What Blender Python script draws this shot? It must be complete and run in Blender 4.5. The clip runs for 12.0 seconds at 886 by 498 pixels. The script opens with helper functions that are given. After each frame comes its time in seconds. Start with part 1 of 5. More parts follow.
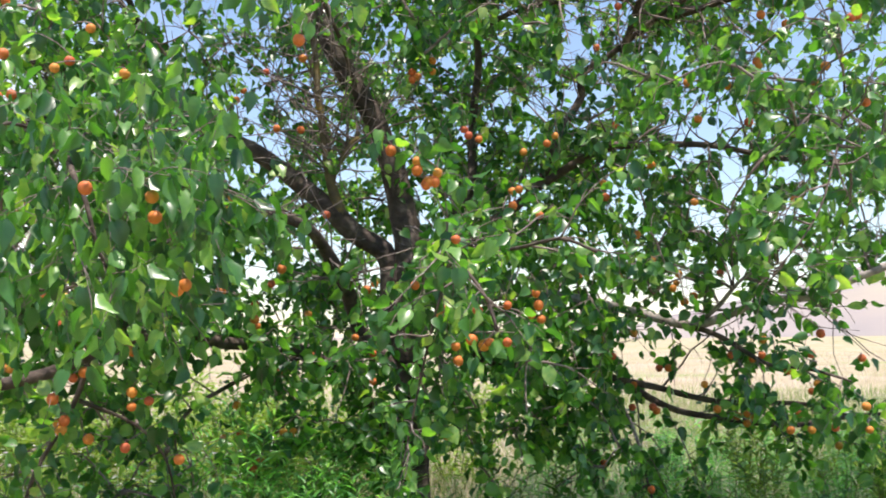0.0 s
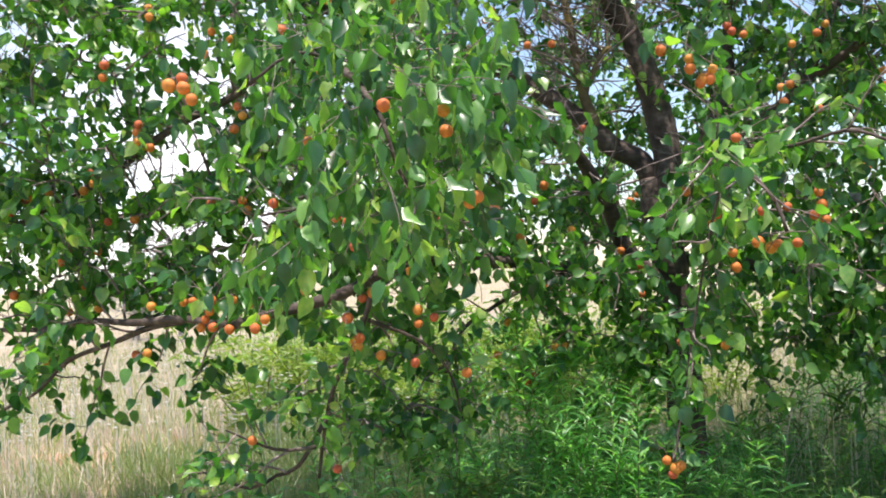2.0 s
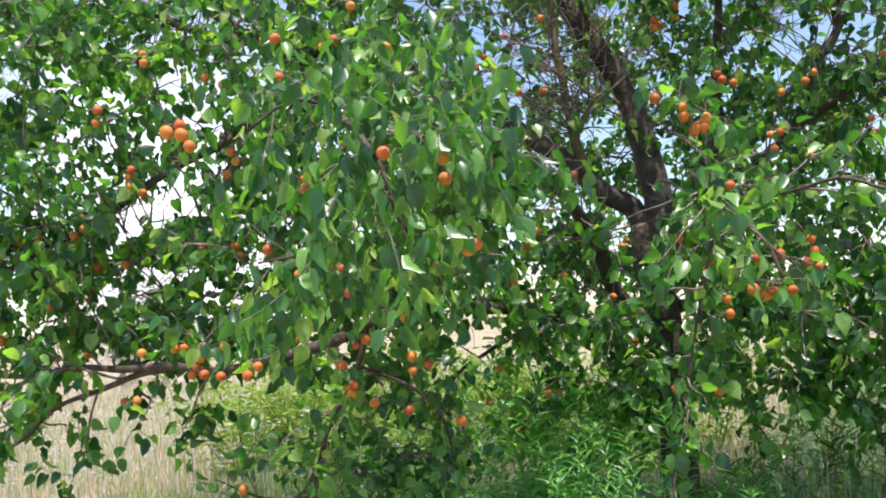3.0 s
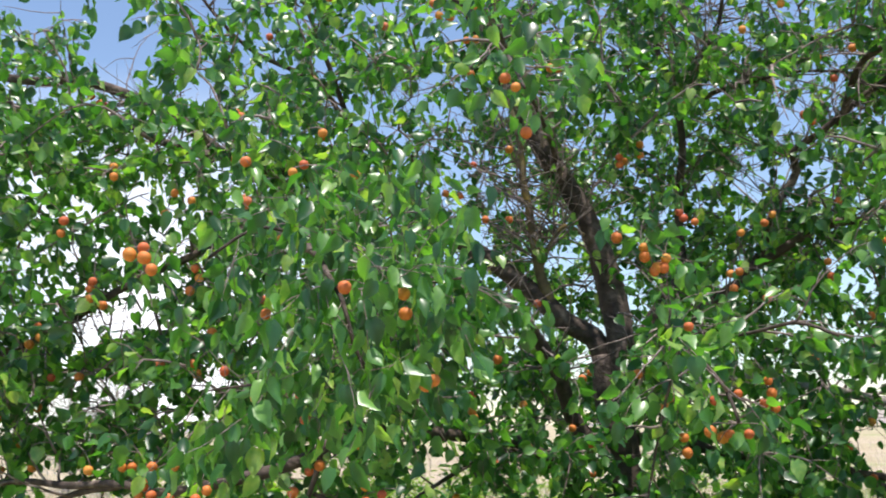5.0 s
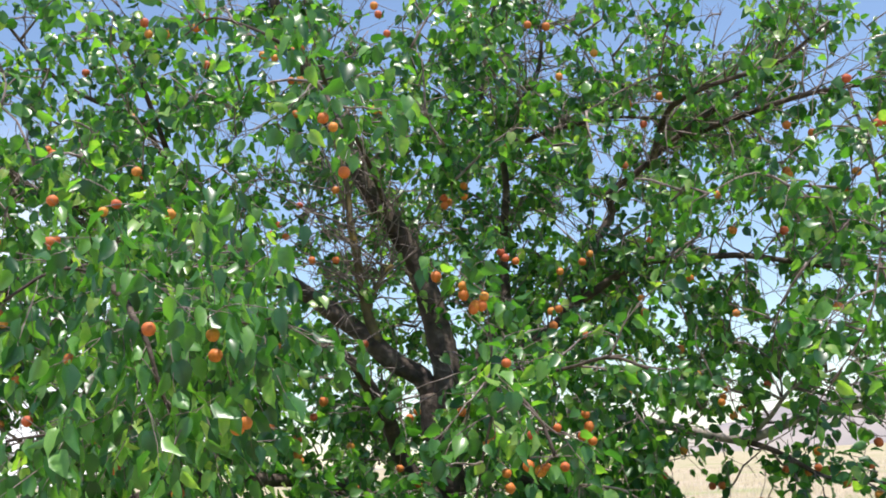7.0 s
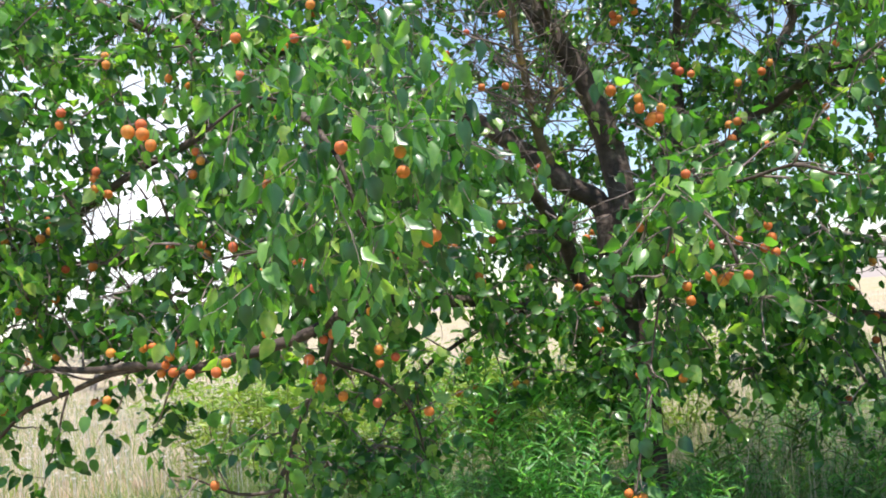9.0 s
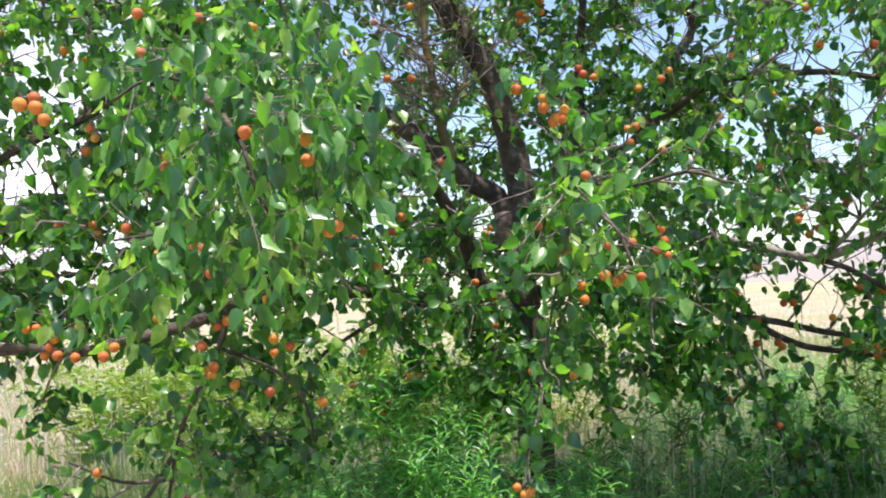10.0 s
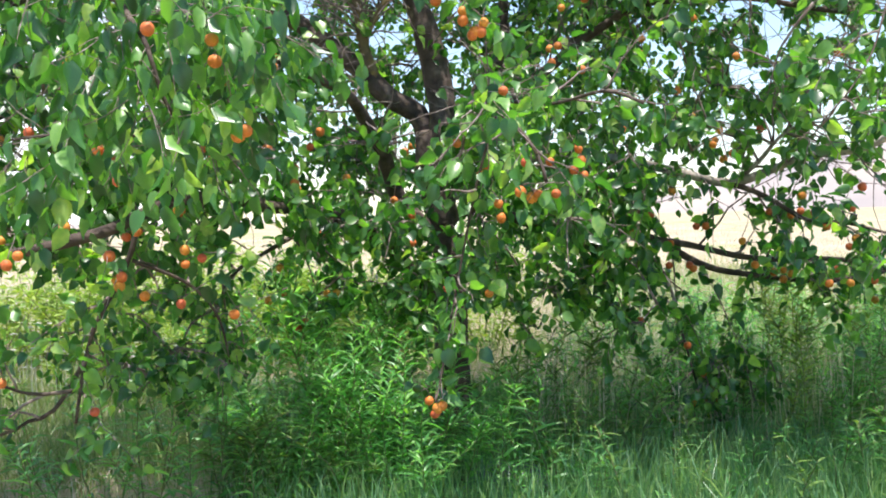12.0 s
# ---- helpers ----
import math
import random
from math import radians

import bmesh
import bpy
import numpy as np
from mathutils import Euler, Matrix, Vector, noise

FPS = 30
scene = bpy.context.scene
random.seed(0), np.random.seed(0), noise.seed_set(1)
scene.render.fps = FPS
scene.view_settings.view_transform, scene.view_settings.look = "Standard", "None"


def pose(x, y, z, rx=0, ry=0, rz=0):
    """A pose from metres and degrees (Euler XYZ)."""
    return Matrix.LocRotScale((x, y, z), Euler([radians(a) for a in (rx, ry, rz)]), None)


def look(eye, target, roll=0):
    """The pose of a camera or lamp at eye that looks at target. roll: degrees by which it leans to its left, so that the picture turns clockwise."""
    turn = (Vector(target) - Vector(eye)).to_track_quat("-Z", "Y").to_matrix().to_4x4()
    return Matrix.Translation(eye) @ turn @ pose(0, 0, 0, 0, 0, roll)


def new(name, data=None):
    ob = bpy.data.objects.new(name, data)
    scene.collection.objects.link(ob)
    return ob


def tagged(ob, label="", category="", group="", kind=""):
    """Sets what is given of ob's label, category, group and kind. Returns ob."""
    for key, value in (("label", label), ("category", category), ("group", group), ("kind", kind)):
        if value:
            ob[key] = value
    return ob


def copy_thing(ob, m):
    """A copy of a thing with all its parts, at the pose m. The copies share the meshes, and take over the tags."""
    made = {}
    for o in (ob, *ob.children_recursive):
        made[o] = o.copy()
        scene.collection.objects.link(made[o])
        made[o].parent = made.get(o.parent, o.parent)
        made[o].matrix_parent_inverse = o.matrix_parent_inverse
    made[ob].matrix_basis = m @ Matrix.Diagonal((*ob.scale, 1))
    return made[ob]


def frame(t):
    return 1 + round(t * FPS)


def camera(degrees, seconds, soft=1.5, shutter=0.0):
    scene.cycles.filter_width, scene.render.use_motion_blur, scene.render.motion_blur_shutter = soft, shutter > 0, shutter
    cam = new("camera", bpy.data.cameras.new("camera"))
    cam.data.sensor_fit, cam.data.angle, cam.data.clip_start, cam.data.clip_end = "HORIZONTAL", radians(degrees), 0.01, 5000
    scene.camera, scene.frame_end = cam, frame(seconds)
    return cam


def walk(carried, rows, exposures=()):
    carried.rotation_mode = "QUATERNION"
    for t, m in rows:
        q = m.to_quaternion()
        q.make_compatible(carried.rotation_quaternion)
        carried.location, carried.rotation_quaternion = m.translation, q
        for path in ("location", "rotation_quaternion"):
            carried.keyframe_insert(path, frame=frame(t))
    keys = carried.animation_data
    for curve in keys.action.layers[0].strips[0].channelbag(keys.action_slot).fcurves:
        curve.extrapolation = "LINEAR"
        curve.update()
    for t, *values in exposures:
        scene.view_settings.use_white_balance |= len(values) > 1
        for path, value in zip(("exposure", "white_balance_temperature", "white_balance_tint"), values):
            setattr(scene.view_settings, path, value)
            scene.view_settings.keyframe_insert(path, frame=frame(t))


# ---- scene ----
cam = camera(47.7, 12.0, soft=1.85, shutter=0.2)
PATH = [
    (0, (0.0299, -0.0358, 1.4831), (-0.0780, 1.9537, 1.6565), -0.54),
    (0.5, (-0.0048, -0.0252, 1.4455), (-0.2018, 1.9565, 1.6302), -2.37),
    (1, (0.0113, -0.0295, 1.4505), (-0.3047, 1.9386, 1.6142), -1.87),
    (1.5, (-0.0745, -0.0005, 1.4164), (-0.5561, 1.9406, 1.4299), -3.60),
    (2, (-0.1101, -0.0231, 1.4433), (-0.6823, 1.8929, 1.4815), -3.26),
    (2.5, (-0.1244, -0.0135, 1.4346), (-0.6781, 1.9075, 1.4906), -1.76),
    (3, (-0.1411, -0.0190, 1.4543), (-0.6814, 1.9026, 1.5785), -3.22),
    (3.2, (-0.1397, -0.0317, 1.4578), (-0.6939, 1.8839, 1.6111), -2.72),
    (4.8, (-0.1441, -0.0194, 1.4979), (-0.6512, 1.8832, 1.8489), -1.30),
    (5, (-0.1221, -0.0309, 1.5029), (-0.5824, 1.8842, 1.8500), -0.92),
    (5.5, (-0.1191, -0.0385, 1.4859), (-0.4605, 1.9014, 1.8323), -0.45),
    (6, (-0.0896, -0.0160, 1.4947), (-0.3138, 1.9400, 1.8464), -1.28),
    (6.5, (-0.0716, -0.0314, 1.4878), (-0.1955, 1.9202, 1.9072), -2.48),
    (7, (-0.0659, -0.0203, 1.4931), (-0.2021, 1.9308, 1.9110), -3.19),
    (7.5, (-0.0871, -0.0031, 1.4771), (-0.4041, 1.9438, 1.8071), -2.59),
    (7.7, (-0.0963, -0.0059, 1.4665), (-0.4690, 1.9420, 1.7248), -2.74),
    (9.3, (-0.0966, -0.0668, 1.4333), (-0.5877, 1.8690, 1.5405), -4.65),
    (9.5, (-0.0973, -0.0590, 1.4510), (-0.5290, 1.8916, 1.5451), -3.79),
    (10, (-0.1091, -0.0601, 1.4382), (-0.3982, 1.9170, 1.5240), -2.55),
    (10.5, (-0.0895, -0.0458, 1.4307), (-0.2761, 1.9442, 1.5027), -1.74),
    (11, (-0.0696, -0.0425, 1.4279), (-0.2132, 1.9517, 1.4774), -1.62),
    (11.5, (-0.0547, -0.0523, 1.4115), (-0.2305, 1.9400, 1.4085), -1.38),
    (12, (-0.0769, -0.0420, 1.3981), (-0.2241, 1.9514, 1.3303), -1.53),
]
walk(cam, [(t, look(eye, target, roll)) for t, eye, target, roll in PATH], [(0.0, 0.58, 6700, 15), (1.5, 0.64, 6700, 16), (2.5, 0.58, 6500, 16), (5.0, 0.38, 6500, 13), (6.5, 0.40, 6500, 12), (7.5, 0.46, 6500, 12), (9.5, 0.66, 6500, 14), (11.0, 0.74, 6500, 13), (12.0, 0.86, 6500, 13)])

# ---- light: a high sun almost overhead, clear sky with white cloud low on the left ----
SUN = Vector((0.10, -0.14, 0.98)).normalized()
world = bpy.data.worlds.new("sky")
scene.world = world
world.use_nodes = True
wn, wl = world.node_tree.nodes, world.node_tree.links
wn.clear()
w_out = wn.new("ShaderNodeOutputWorld")
w_bg = wn.new("ShaderNodeBackground")
w_sky = wn.new("ShaderNodeTexSky")
w_sky.sky_type = "NISHITA"
w_sky.sun_disc = False
w_sky.sun_elevation = math.asin(SUN.z)
w_sky.sun_rotation = math.atan2(SUN.x, SUN.y)
w_sky.air_density, w_sky.dust_density, w_sky.ozone_density = 1.0, 0.25, 1.3
w_co = wn.new("ShaderNodeTexCoord")
w_noise = wn.new("ShaderNodeTexNoise")
w_noise.inputs["Scale"].default_value = 3.0
w_noise.inputs["Detail"].default_value = 6.0
w_sep = wn.new("ShaderNodeSeparateXYZ")
w_west = wn.new("ShaderNodeMapRange")
w_west.inputs["From Min"].default_value, w_west.inputs["From Max"].default_value = -0.28, -0.48
w_low = wn.new("ShaderNodeMapRange")
w_low.inputs["From Min"].default_value, w_low.inputs["From Max"].default_value = 0.34, 0.12
w_ramp = wn.new("ShaderNodeMapRange")
w_ramp.inputs["From Min"].default_value, w_ramp.inputs["From Max"].default_value = 0.38, 0.55
w_m1, w_m2 = wn.new("ShaderNodeMath"), wn.new("ShaderNodeMath")
w_m1.operation = w_m2.operation = "MULTIPLY"
w_mix = wn.new("ShaderNodeMixRGB")
w_mix.inputs[2].default_value = (8.6, 8.8, 9.2, 1)
wl.new(w_co.outputs["Generated"], w_noise.inputs["Vector"])
wl.new(w_co.outputs["Generated"], w_sep.inputs[0])
wl.new(w_sep.outputs["X"], w_west.inputs["Value"])
wl.new(w_sep.outputs["Z"], w_low.inputs["Value"])
wl.new(w_noise.outputs["Fac"], w_ramp.inputs["Value"])
wl.new(w_west.outputs[0], w_m1.inputs[0])
wl.new(w_low.outputs[0], w_m1.inputs[1])
wl.new(w_m1.outputs[0], w_m2.inputs[0])
wl.new(w_ramp.outputs[0], w_m2.inputs[1])
wl.new(w_m2.outputs[0], w_mix.inputs[0])
wl.new(w_sky.outputs[0], w_mix.inputs[1])
wl.new(w_mix.outputs[0], w_bg.inputs["Color"])
w_bg.inputs["Strength"].default_value = 0.15
wl.new(w_bg.outputs[0], w_out.inputs["Surface"])
sun = new("sun", bpy.data.lights.new("sun", "SUN"))
sun.data.energy, sun.data.angle, sun.data.color = 5.0, radians(0.53), (1.0, 0.95, 0.87)
sun.matrix_world = look(SUN * 50, (0, 0, 0))


# ---- materials ----
def material(name):
    m = bpy.data.materials.new(name)
    m.use_nodes = True
    m.node_tree.nodes.clear()
    n, l = m.node_tree.nodes, m.node_tree.links
    return m, n, l, n.new("ShaderNodeOutputMaterial")


def ramp_node(n, stops):
    r = n.new("ShaderNodeValToRGB")
    while len(r.color_ramp.elements) < len(stops):
        r.color_ramp.elements.new(0.5)
    for e, (p, c) in zip(r.color_ramp.elements, stops):
        e.position, e.color = p, (*c, 1)
    return r


def noise_node(n, l, scale, detail=4.0, coord="Object"):
    t = n.new("ShaderNodeTexCoord")
    k = n.new("ShaderNodeTexNoise")
    k.inputs["Scale"].default_value, k.inputs["Detail"].default_value = scale, detail
    l.new(t.outputs[coord], k.inputs["Vector"])
    return k


def leaf_material(name, stops, through_tint, share=0.4, rough=0.42, single=False, patch=45.0, blend=(0.35, 0.8), gloss=0.7):
    """A thin leaf: diffuse and glossy above, light shining through."""
    m, n, l, out = material(name)
    if single:
        rnd = n.new("ShaderNodeObjectInfo").outputs["Random"]
    else:
        rnd = n.new("ShaderNodeNewGeometry").outputs["Random Per Island"]
    k = noise_node(n, l, patch)
    add = n.new("ShaderNodeMath")
    add.operation = "MULTIPLY_ADD"
    l.new(k.outputs["Fac"], add.inputs[0])
    add.inputs[1].default_value = blend[0]
    l.new(rnd, add.inputs[2])
    sub = n.new("ShaderNodeMath")
    sub.operation = "MULTIPLY"
    sub.inputs[1].default_value = blend[1]
    l.new(add.outputs[0], sub.inputs[0])
    r = ramp_node(n, stops)
    l.new(sub.outputs[0], r.inputs["Fac"])
    p = n.new("ShaderNodeBsdfPrincipled")
    p.inputs["Roughness"].default_value = rough
    p.inputs["Specular IOR Level"].default_value = gloss
    l.new(r.outputs["Color"], p.inputs["Base Color"])
    tint = n.new("ShaderNodeMixRGB")
    tint.blend_type = "MULTIPLY"
    tint.inputs[0].default_value = 1.0
    tint.inputs[2].default_value = (*through_tint, 1)
    l.new(r.outputs["Color"], tint.inputs[1])
    tr = n.new("ShaderNodeBsdfTranslucent")
    l.new(tint.outputs[0], tr.inputs["Color"])
    mix = n.new("ShaderNodeMixShader")
    mix.inputs[0].default_value = share
    l.new(p.outputs[0], mix.inputs[1])
    l.new(tr.outputs[0], mix.inputs[2])
    l.new(mix.outputs[0], out.inputs["Surface"])
    return m


def rough_material(name, stops, scale, bump=0.0, bump_scale=60.0, rough=0.85, second=None):
    m, n, l, out = material(name)
    k = noise_node(n, l, scale, 7.0)
    r = ramp_node(n, stops)
    l.new(k.outputs["Fac"], r.inputs["Fac"])
    colour = r.outputs["Color"]
    if second:
        k2 = noise_node(n, l, second[0], 5.0)
        r2 = ramp_node(n, [(second[1], (0, 0, 0)), (second[2], (1, 1, 1))])
        l.new(k2.outputs["Fac"], r2.inputs["Fac"])
        mx = n.new("ShaderNodeMixRGB")
        mx.inputs[2].default_value = (*second[3], 1)
        l.new(r2.outputs["Color"], mx.inputs[0])
        l.new(colour, mx.inputs[1])
        colour = mx.outputs[0]
    p = n.new("ShaderNodeBsdfPrincipled")
    p.inputs["Roughness"].default_value = rough
    l.new(colour, p.inputs["Base Color"])
    if bump:
        kb = noise_node(n, l, bump_scale, 8.0)
        b = n.new("ShaderNodeBump")
        b.inputs["Strength"].default_value = 0.9
        b.inputs["Distance"].default_value = bump
        l.new(kb.outputs["Fac"], b.inputs["Height"])
        l.new(b.outputs[0], p.inputs["Normal"])
    l.new(p.outputs[0], out.inputs["Surface"])
    return m


APRICOT_LEAF = [(0.0, (0.013, 0.055, 0.019)), (0.3, (0.029, 0.104, 0.030)), (0.6, (0.066, 0.188, 0.044)), (0.85, (0.160, 0.325, 0.075)), (0.96, (0.33, 0.43, 0.12)), (1.0, (0.46, 0.43, 0.14))]
mat_leaf = leaf_material("apricot_leaf", APRICOT_LEAF, (2.15, 2.55, 0.6), 0.4, 0.36, gloss=0.85)
mat_leaf_one = leaf_material("apricot_leaf_single", APRICOT_LEAF, (2.15, 2.55, 0.6), 0.4, 0.36, single=True, gloss=0.85)
mat_weed = leaf_material("weed_leaf", [(0.0, (0.060, 0.200, 0.066)), (0.6, (0.120, 0.320, 0.098)), (1.0, (0.27, 0.48, 0.16))], (2.2, 2.5, 0.9), 0.44, 0.38, gloss=0.6)
mat_shrub = leaf_material("shrub_leaf", [(0.0, (0.12, 0.22, 0.035)), (0.6, (0.21, 0.35, 0.06)), (1.0, (0.36, 0.46, 0.12))], (1.8, 1.7, 0.7), 0.4, 0.5)
mat_silver = leaf_material("silver_leaf", [(0.0, (0.30, 0.34, 0.29)), (1.0, (0.52, 0.55, 0.50))], (1.1, 1.1, 1.0), 0.25, 0.6)
mat_grass = leaf_material("green_grass", [(0.0, (0.060, 0.165, 0.085)), (0.6, (0.14, 0.29, 0.135)), (1.0, (0.36, 0.50, 0.24))], (1.8, 1.9, 0.9), 0.38, 0.36, gloss=0.6)
mat_straw = leaf_material("dry_grass", [(0.0, (0.27, 0.34, 0.12)), (0.3, (0.45, 0.44, 0.20)), (0.5, (0.60, 0.52, 0.34)), (0.72, (0.70, 0.60, 0.49)), (1.0, (0.76, 0.64, 0.57))], (1.1, 1.05, 0.9), 0.3, 0.7, patch=0.35, blend=(2.6, 0.42))
mat_field_green = leaf_material("field_green", [(0.0, (0.15, 0.24, 0.08)), (0.6, (0.25, 0.33, 0.12)), (1.0, (0.38, 0.42, 0.19))], (1.5, 1.5, 0.9), 0.35, 0.55)
mat_bark = rough_material("apricot_bark", [(0.3, (0.034, 0.023, 0.018)), (0.55, (0.090, 0.064, 0.051)), (0.75, (0.23, 0.175, 0.145))], 14.0, 0.012, 42.0)
# grey bark made lighter: sunlight on some limbs put into the colour
mat_bark_pale = rough_material("grey_bark", [(0.3, (0.19, 0.16, 0.14)), (0.5, (0.36, 0.31, 0.28)), (0.7, (0.54, 0.48, 0.44))], 16.0, 0.008, 55.0)
mat_lichen = rough_material("lichen_bark", [(0.3, (0.10, 0.075, 0.05)), (0.55, (0.17, 0.13, 0.07)), (0.75, (0.24, 0.19, 0.09))], 14.0, 0.008, 50.0, 0.85, (9.0, 0.54, 0.68, (0.34, 0.22, 0.05)))
mat_twig = rough_material("twig_bark", [(0.3, (0.10, 0.070, 0.060)), (0.55, (0.22, 0.165, 0.15)), (0.75, (0.42, 0.36, 0.34))], 25.0, 0.001, 120.0, 0.7)
mat_stem = rough_material("weed_stem", [(0.3, (0.10, 0.14, 0.05)), (0.7, (0.22, 0.20, 0.09))], 12.0, 0.0, 1.0, 0.7)
mat_petal = leaf_material("white_flower", [(0.0, (0.70, 0.68, 0.64)), (1.0, (0.82, 0.80, 0.78))], (1, 1, 1), 0.3, 0.7)


def fruit_material():
    m, n, l, out = material("apricot_skin")
    info = n.new("ShaderNodeObjectInfo")
    base = ramp_node(n, [(0.0, (0.72, 0.33, 0.04)), (0.35, (0.69, 0.235, 0.03)), (0.7, (0.62, 0.165, 0.028)), (1.0, (0.50, 0.095, 0.035))])
    l.new(info.outputs["Random"], base.inputs["Fac"])
    k = noise_node(n, l, 24.0, 3.0)
    r = ramp_node(n, [(0.45, (0, 0, 0)), (0.75, (1, 1, 1))])
    l.new(k.outputs["Fac"], r.inputs["Fac"])
    mx = n.new("ShaderNodeMixRGB")
    mx.inputs[2].default_value = (0.44, 0.065, 0.025, 1)
    l.new(r.outputs["Color"], mx.inputs[0])
    l.new(base.outputs["Color"], mx.inputs[1])
    p = n.new("ShaderNodeBsdfPrincipled")
    p.inputs["Roughness"].default_value = 0.6
    p.inputs["Sheen Weight"].default_value = 0.04
    p.inputs["Subsurface Weight"].default_value = 0.05
    p.inputs["Subsurface Radius"].default_value = (0.01, 0.005, 0.002)
    l.new(mx.outputs[0], p.inputs["Base Color"])
    l.new(p.outputs[0], out.inputs["Surface"])
    return m


mat_fruit = fruit_material()
mat_ground = rough_material("dry_field_soil", [(0.3, (0.30, 0.25, 0.14)), (0.5, (0.40, 0.33, 0.21)), (0.7, (0.47, 0.38, 0.29))], 0.45, 0.05, 7.0, 0.95, (0.16, 0.52, 0.66, (0.26, 0.29, 0.11)))
# litter soil made extra dark: shade under the crown put into the colour
mat_shade_litter = rough_material("shade_litter_soil", [(0.3, (0.05, 0.037, 0.026)), (0.5, (0.085, 0.065, 0.045)), (0.7, (0.15, 0.12, 0.08))], 5.0, 0.03, 25.0, 0.95, (1.2, 0.5, 0.65, (0.10, 0.11, 0.05)))
# darker copy of the weed leaf: shade below the tree put into its colour
mat_weed_shade = leaf_material("shade_weed_leaf", [(0.0, (0.050, 0.115, 0.032)), (0.6, (0.10, 0.20, 0.050)), (1.0, (0.20, 0.31, 0.085))], (1.9, 1.9, 0.7), 0.38, 0.5, gloss=0.3)
mat_stone = rough_material("blue_grey_stone", [(0.3, (0.09, 0.105, 0.13)), (0.55, (0.16, 0.18, 0.21)), (0.8, (0.25, 0.26, 0.28))], 9.0, 0.01, 40.0, 0.8)
mat_red_soil = rough_material("red_soil", [(0.3, (0.42, 0.19, 0.10)), (0.7, (0.58, 0.32, 0.20))], 6.0, 0.02, 30.0, 0.95)
# the lilac share of this colour stands in for haze over the distance
mat_far_hill = rough_material("far_hill", [(0.3, (0.24, 0.22, 0.22)), (0.5, (0.31, 0.27, 0.25)), (0.7, (0.37, 0.32, 0.25))], 0.012, 0.0, 1.0, 0.95)

rng = np.random.default_rng(7)


# ---- helpers for meshes ----
def mesh_object(name, verts, faces, mat, parent=None, smooth=True):
    me = bpy.data.meshes.new(name)
    me.from_pydata([tuple(v) for v in verts], [], [tuple(f) for f in faces])
    if smooth:
        me.polygons.foreach_set("use_smooth", [True] * len(me.polygons))
    me.materials.append(mat)
    ob = new(name, me)
    if parent:
        ob.parent = parent
    return ob


def spline(points, step=0.04):
    """A smooth line (Catmull-Rom) through the points, at even steps."""
    p = np.array(points, float)
    p = np.vstack([2 * p[0] - p[1], p, 2 * p[-1] - p[-2]])
    out = []
    for i in range(1, len(p) - 2):
        a, b, c, d = p[i - 1 : i + 3]
        k = max(2, int(np.linalg.norm(c - b) / step))
        for u in np.arange(k) / k:
            out.append(0.5 * (2 * b + (c - a) * u + (2 * a - 5 * b + 4 * c - d) * u * u + (3 * b - a - 3 * c + d) * u ** 3))
    out.append(p[-2])
    return np.array(out)


def tube(line, r0, r1, sides=10, rough=0.0):
    """A tapering tube along the line, with uneven radius."""
    line = np.asarray(line, float)
    n = len(line)
    tang = np.gradient(line, axis=0)
    tang /= np.linalg.norm(tang, axis=1)[:, None] + 1e-9
    ref = np.array([0.13, 0.97, 0.2]) if abs(tang[0][1]) < 0.8 else np.array([1.0, 0.1, 0.1])
    ph = rng.uniform(0, 6.28, 4)
    u = np.cross(tang, ref)
    u /= np.linalg.norm(u, axis=1)[:, None] + 1e-9
    v = np.cross(tang, u)
    i = np.arange(n)[:, None]
    a = (2 * math.pi * np.arange(sides) / sides)[None, :]
    r = (r0 + (r1 - r0) * (i / max(1, n - 1)) ** 0.8) * (1 + rough * (np.sin(2 * a + ph[0] + i * 0.31) + 0.7 * np.sin(3 * a + ph[1] - i * 0.47) + 0.8 * np.sin(i * 0.9 + ph[2])))
    verts = line[:, None, :] + r[:, :, None] * (np.cos(a)[:, :, None] * u[:, None, :] + np.sin(a)[:, :, None] * v[:, None, :])
    faces = [(j * sides + k, j * sides + (k + 1) % sides, (j + 1) * sides + (k + 1) % sides, (j + 1) * sides + k) for j in range(n - 1) for k in range(sides)]
    faces.append(tuple(range(sides))[::-1])
    faces.append(tuple((n - 1) * sides + k for k in range(sides)))
    return list(verts.reshape(-1, 3)), faces


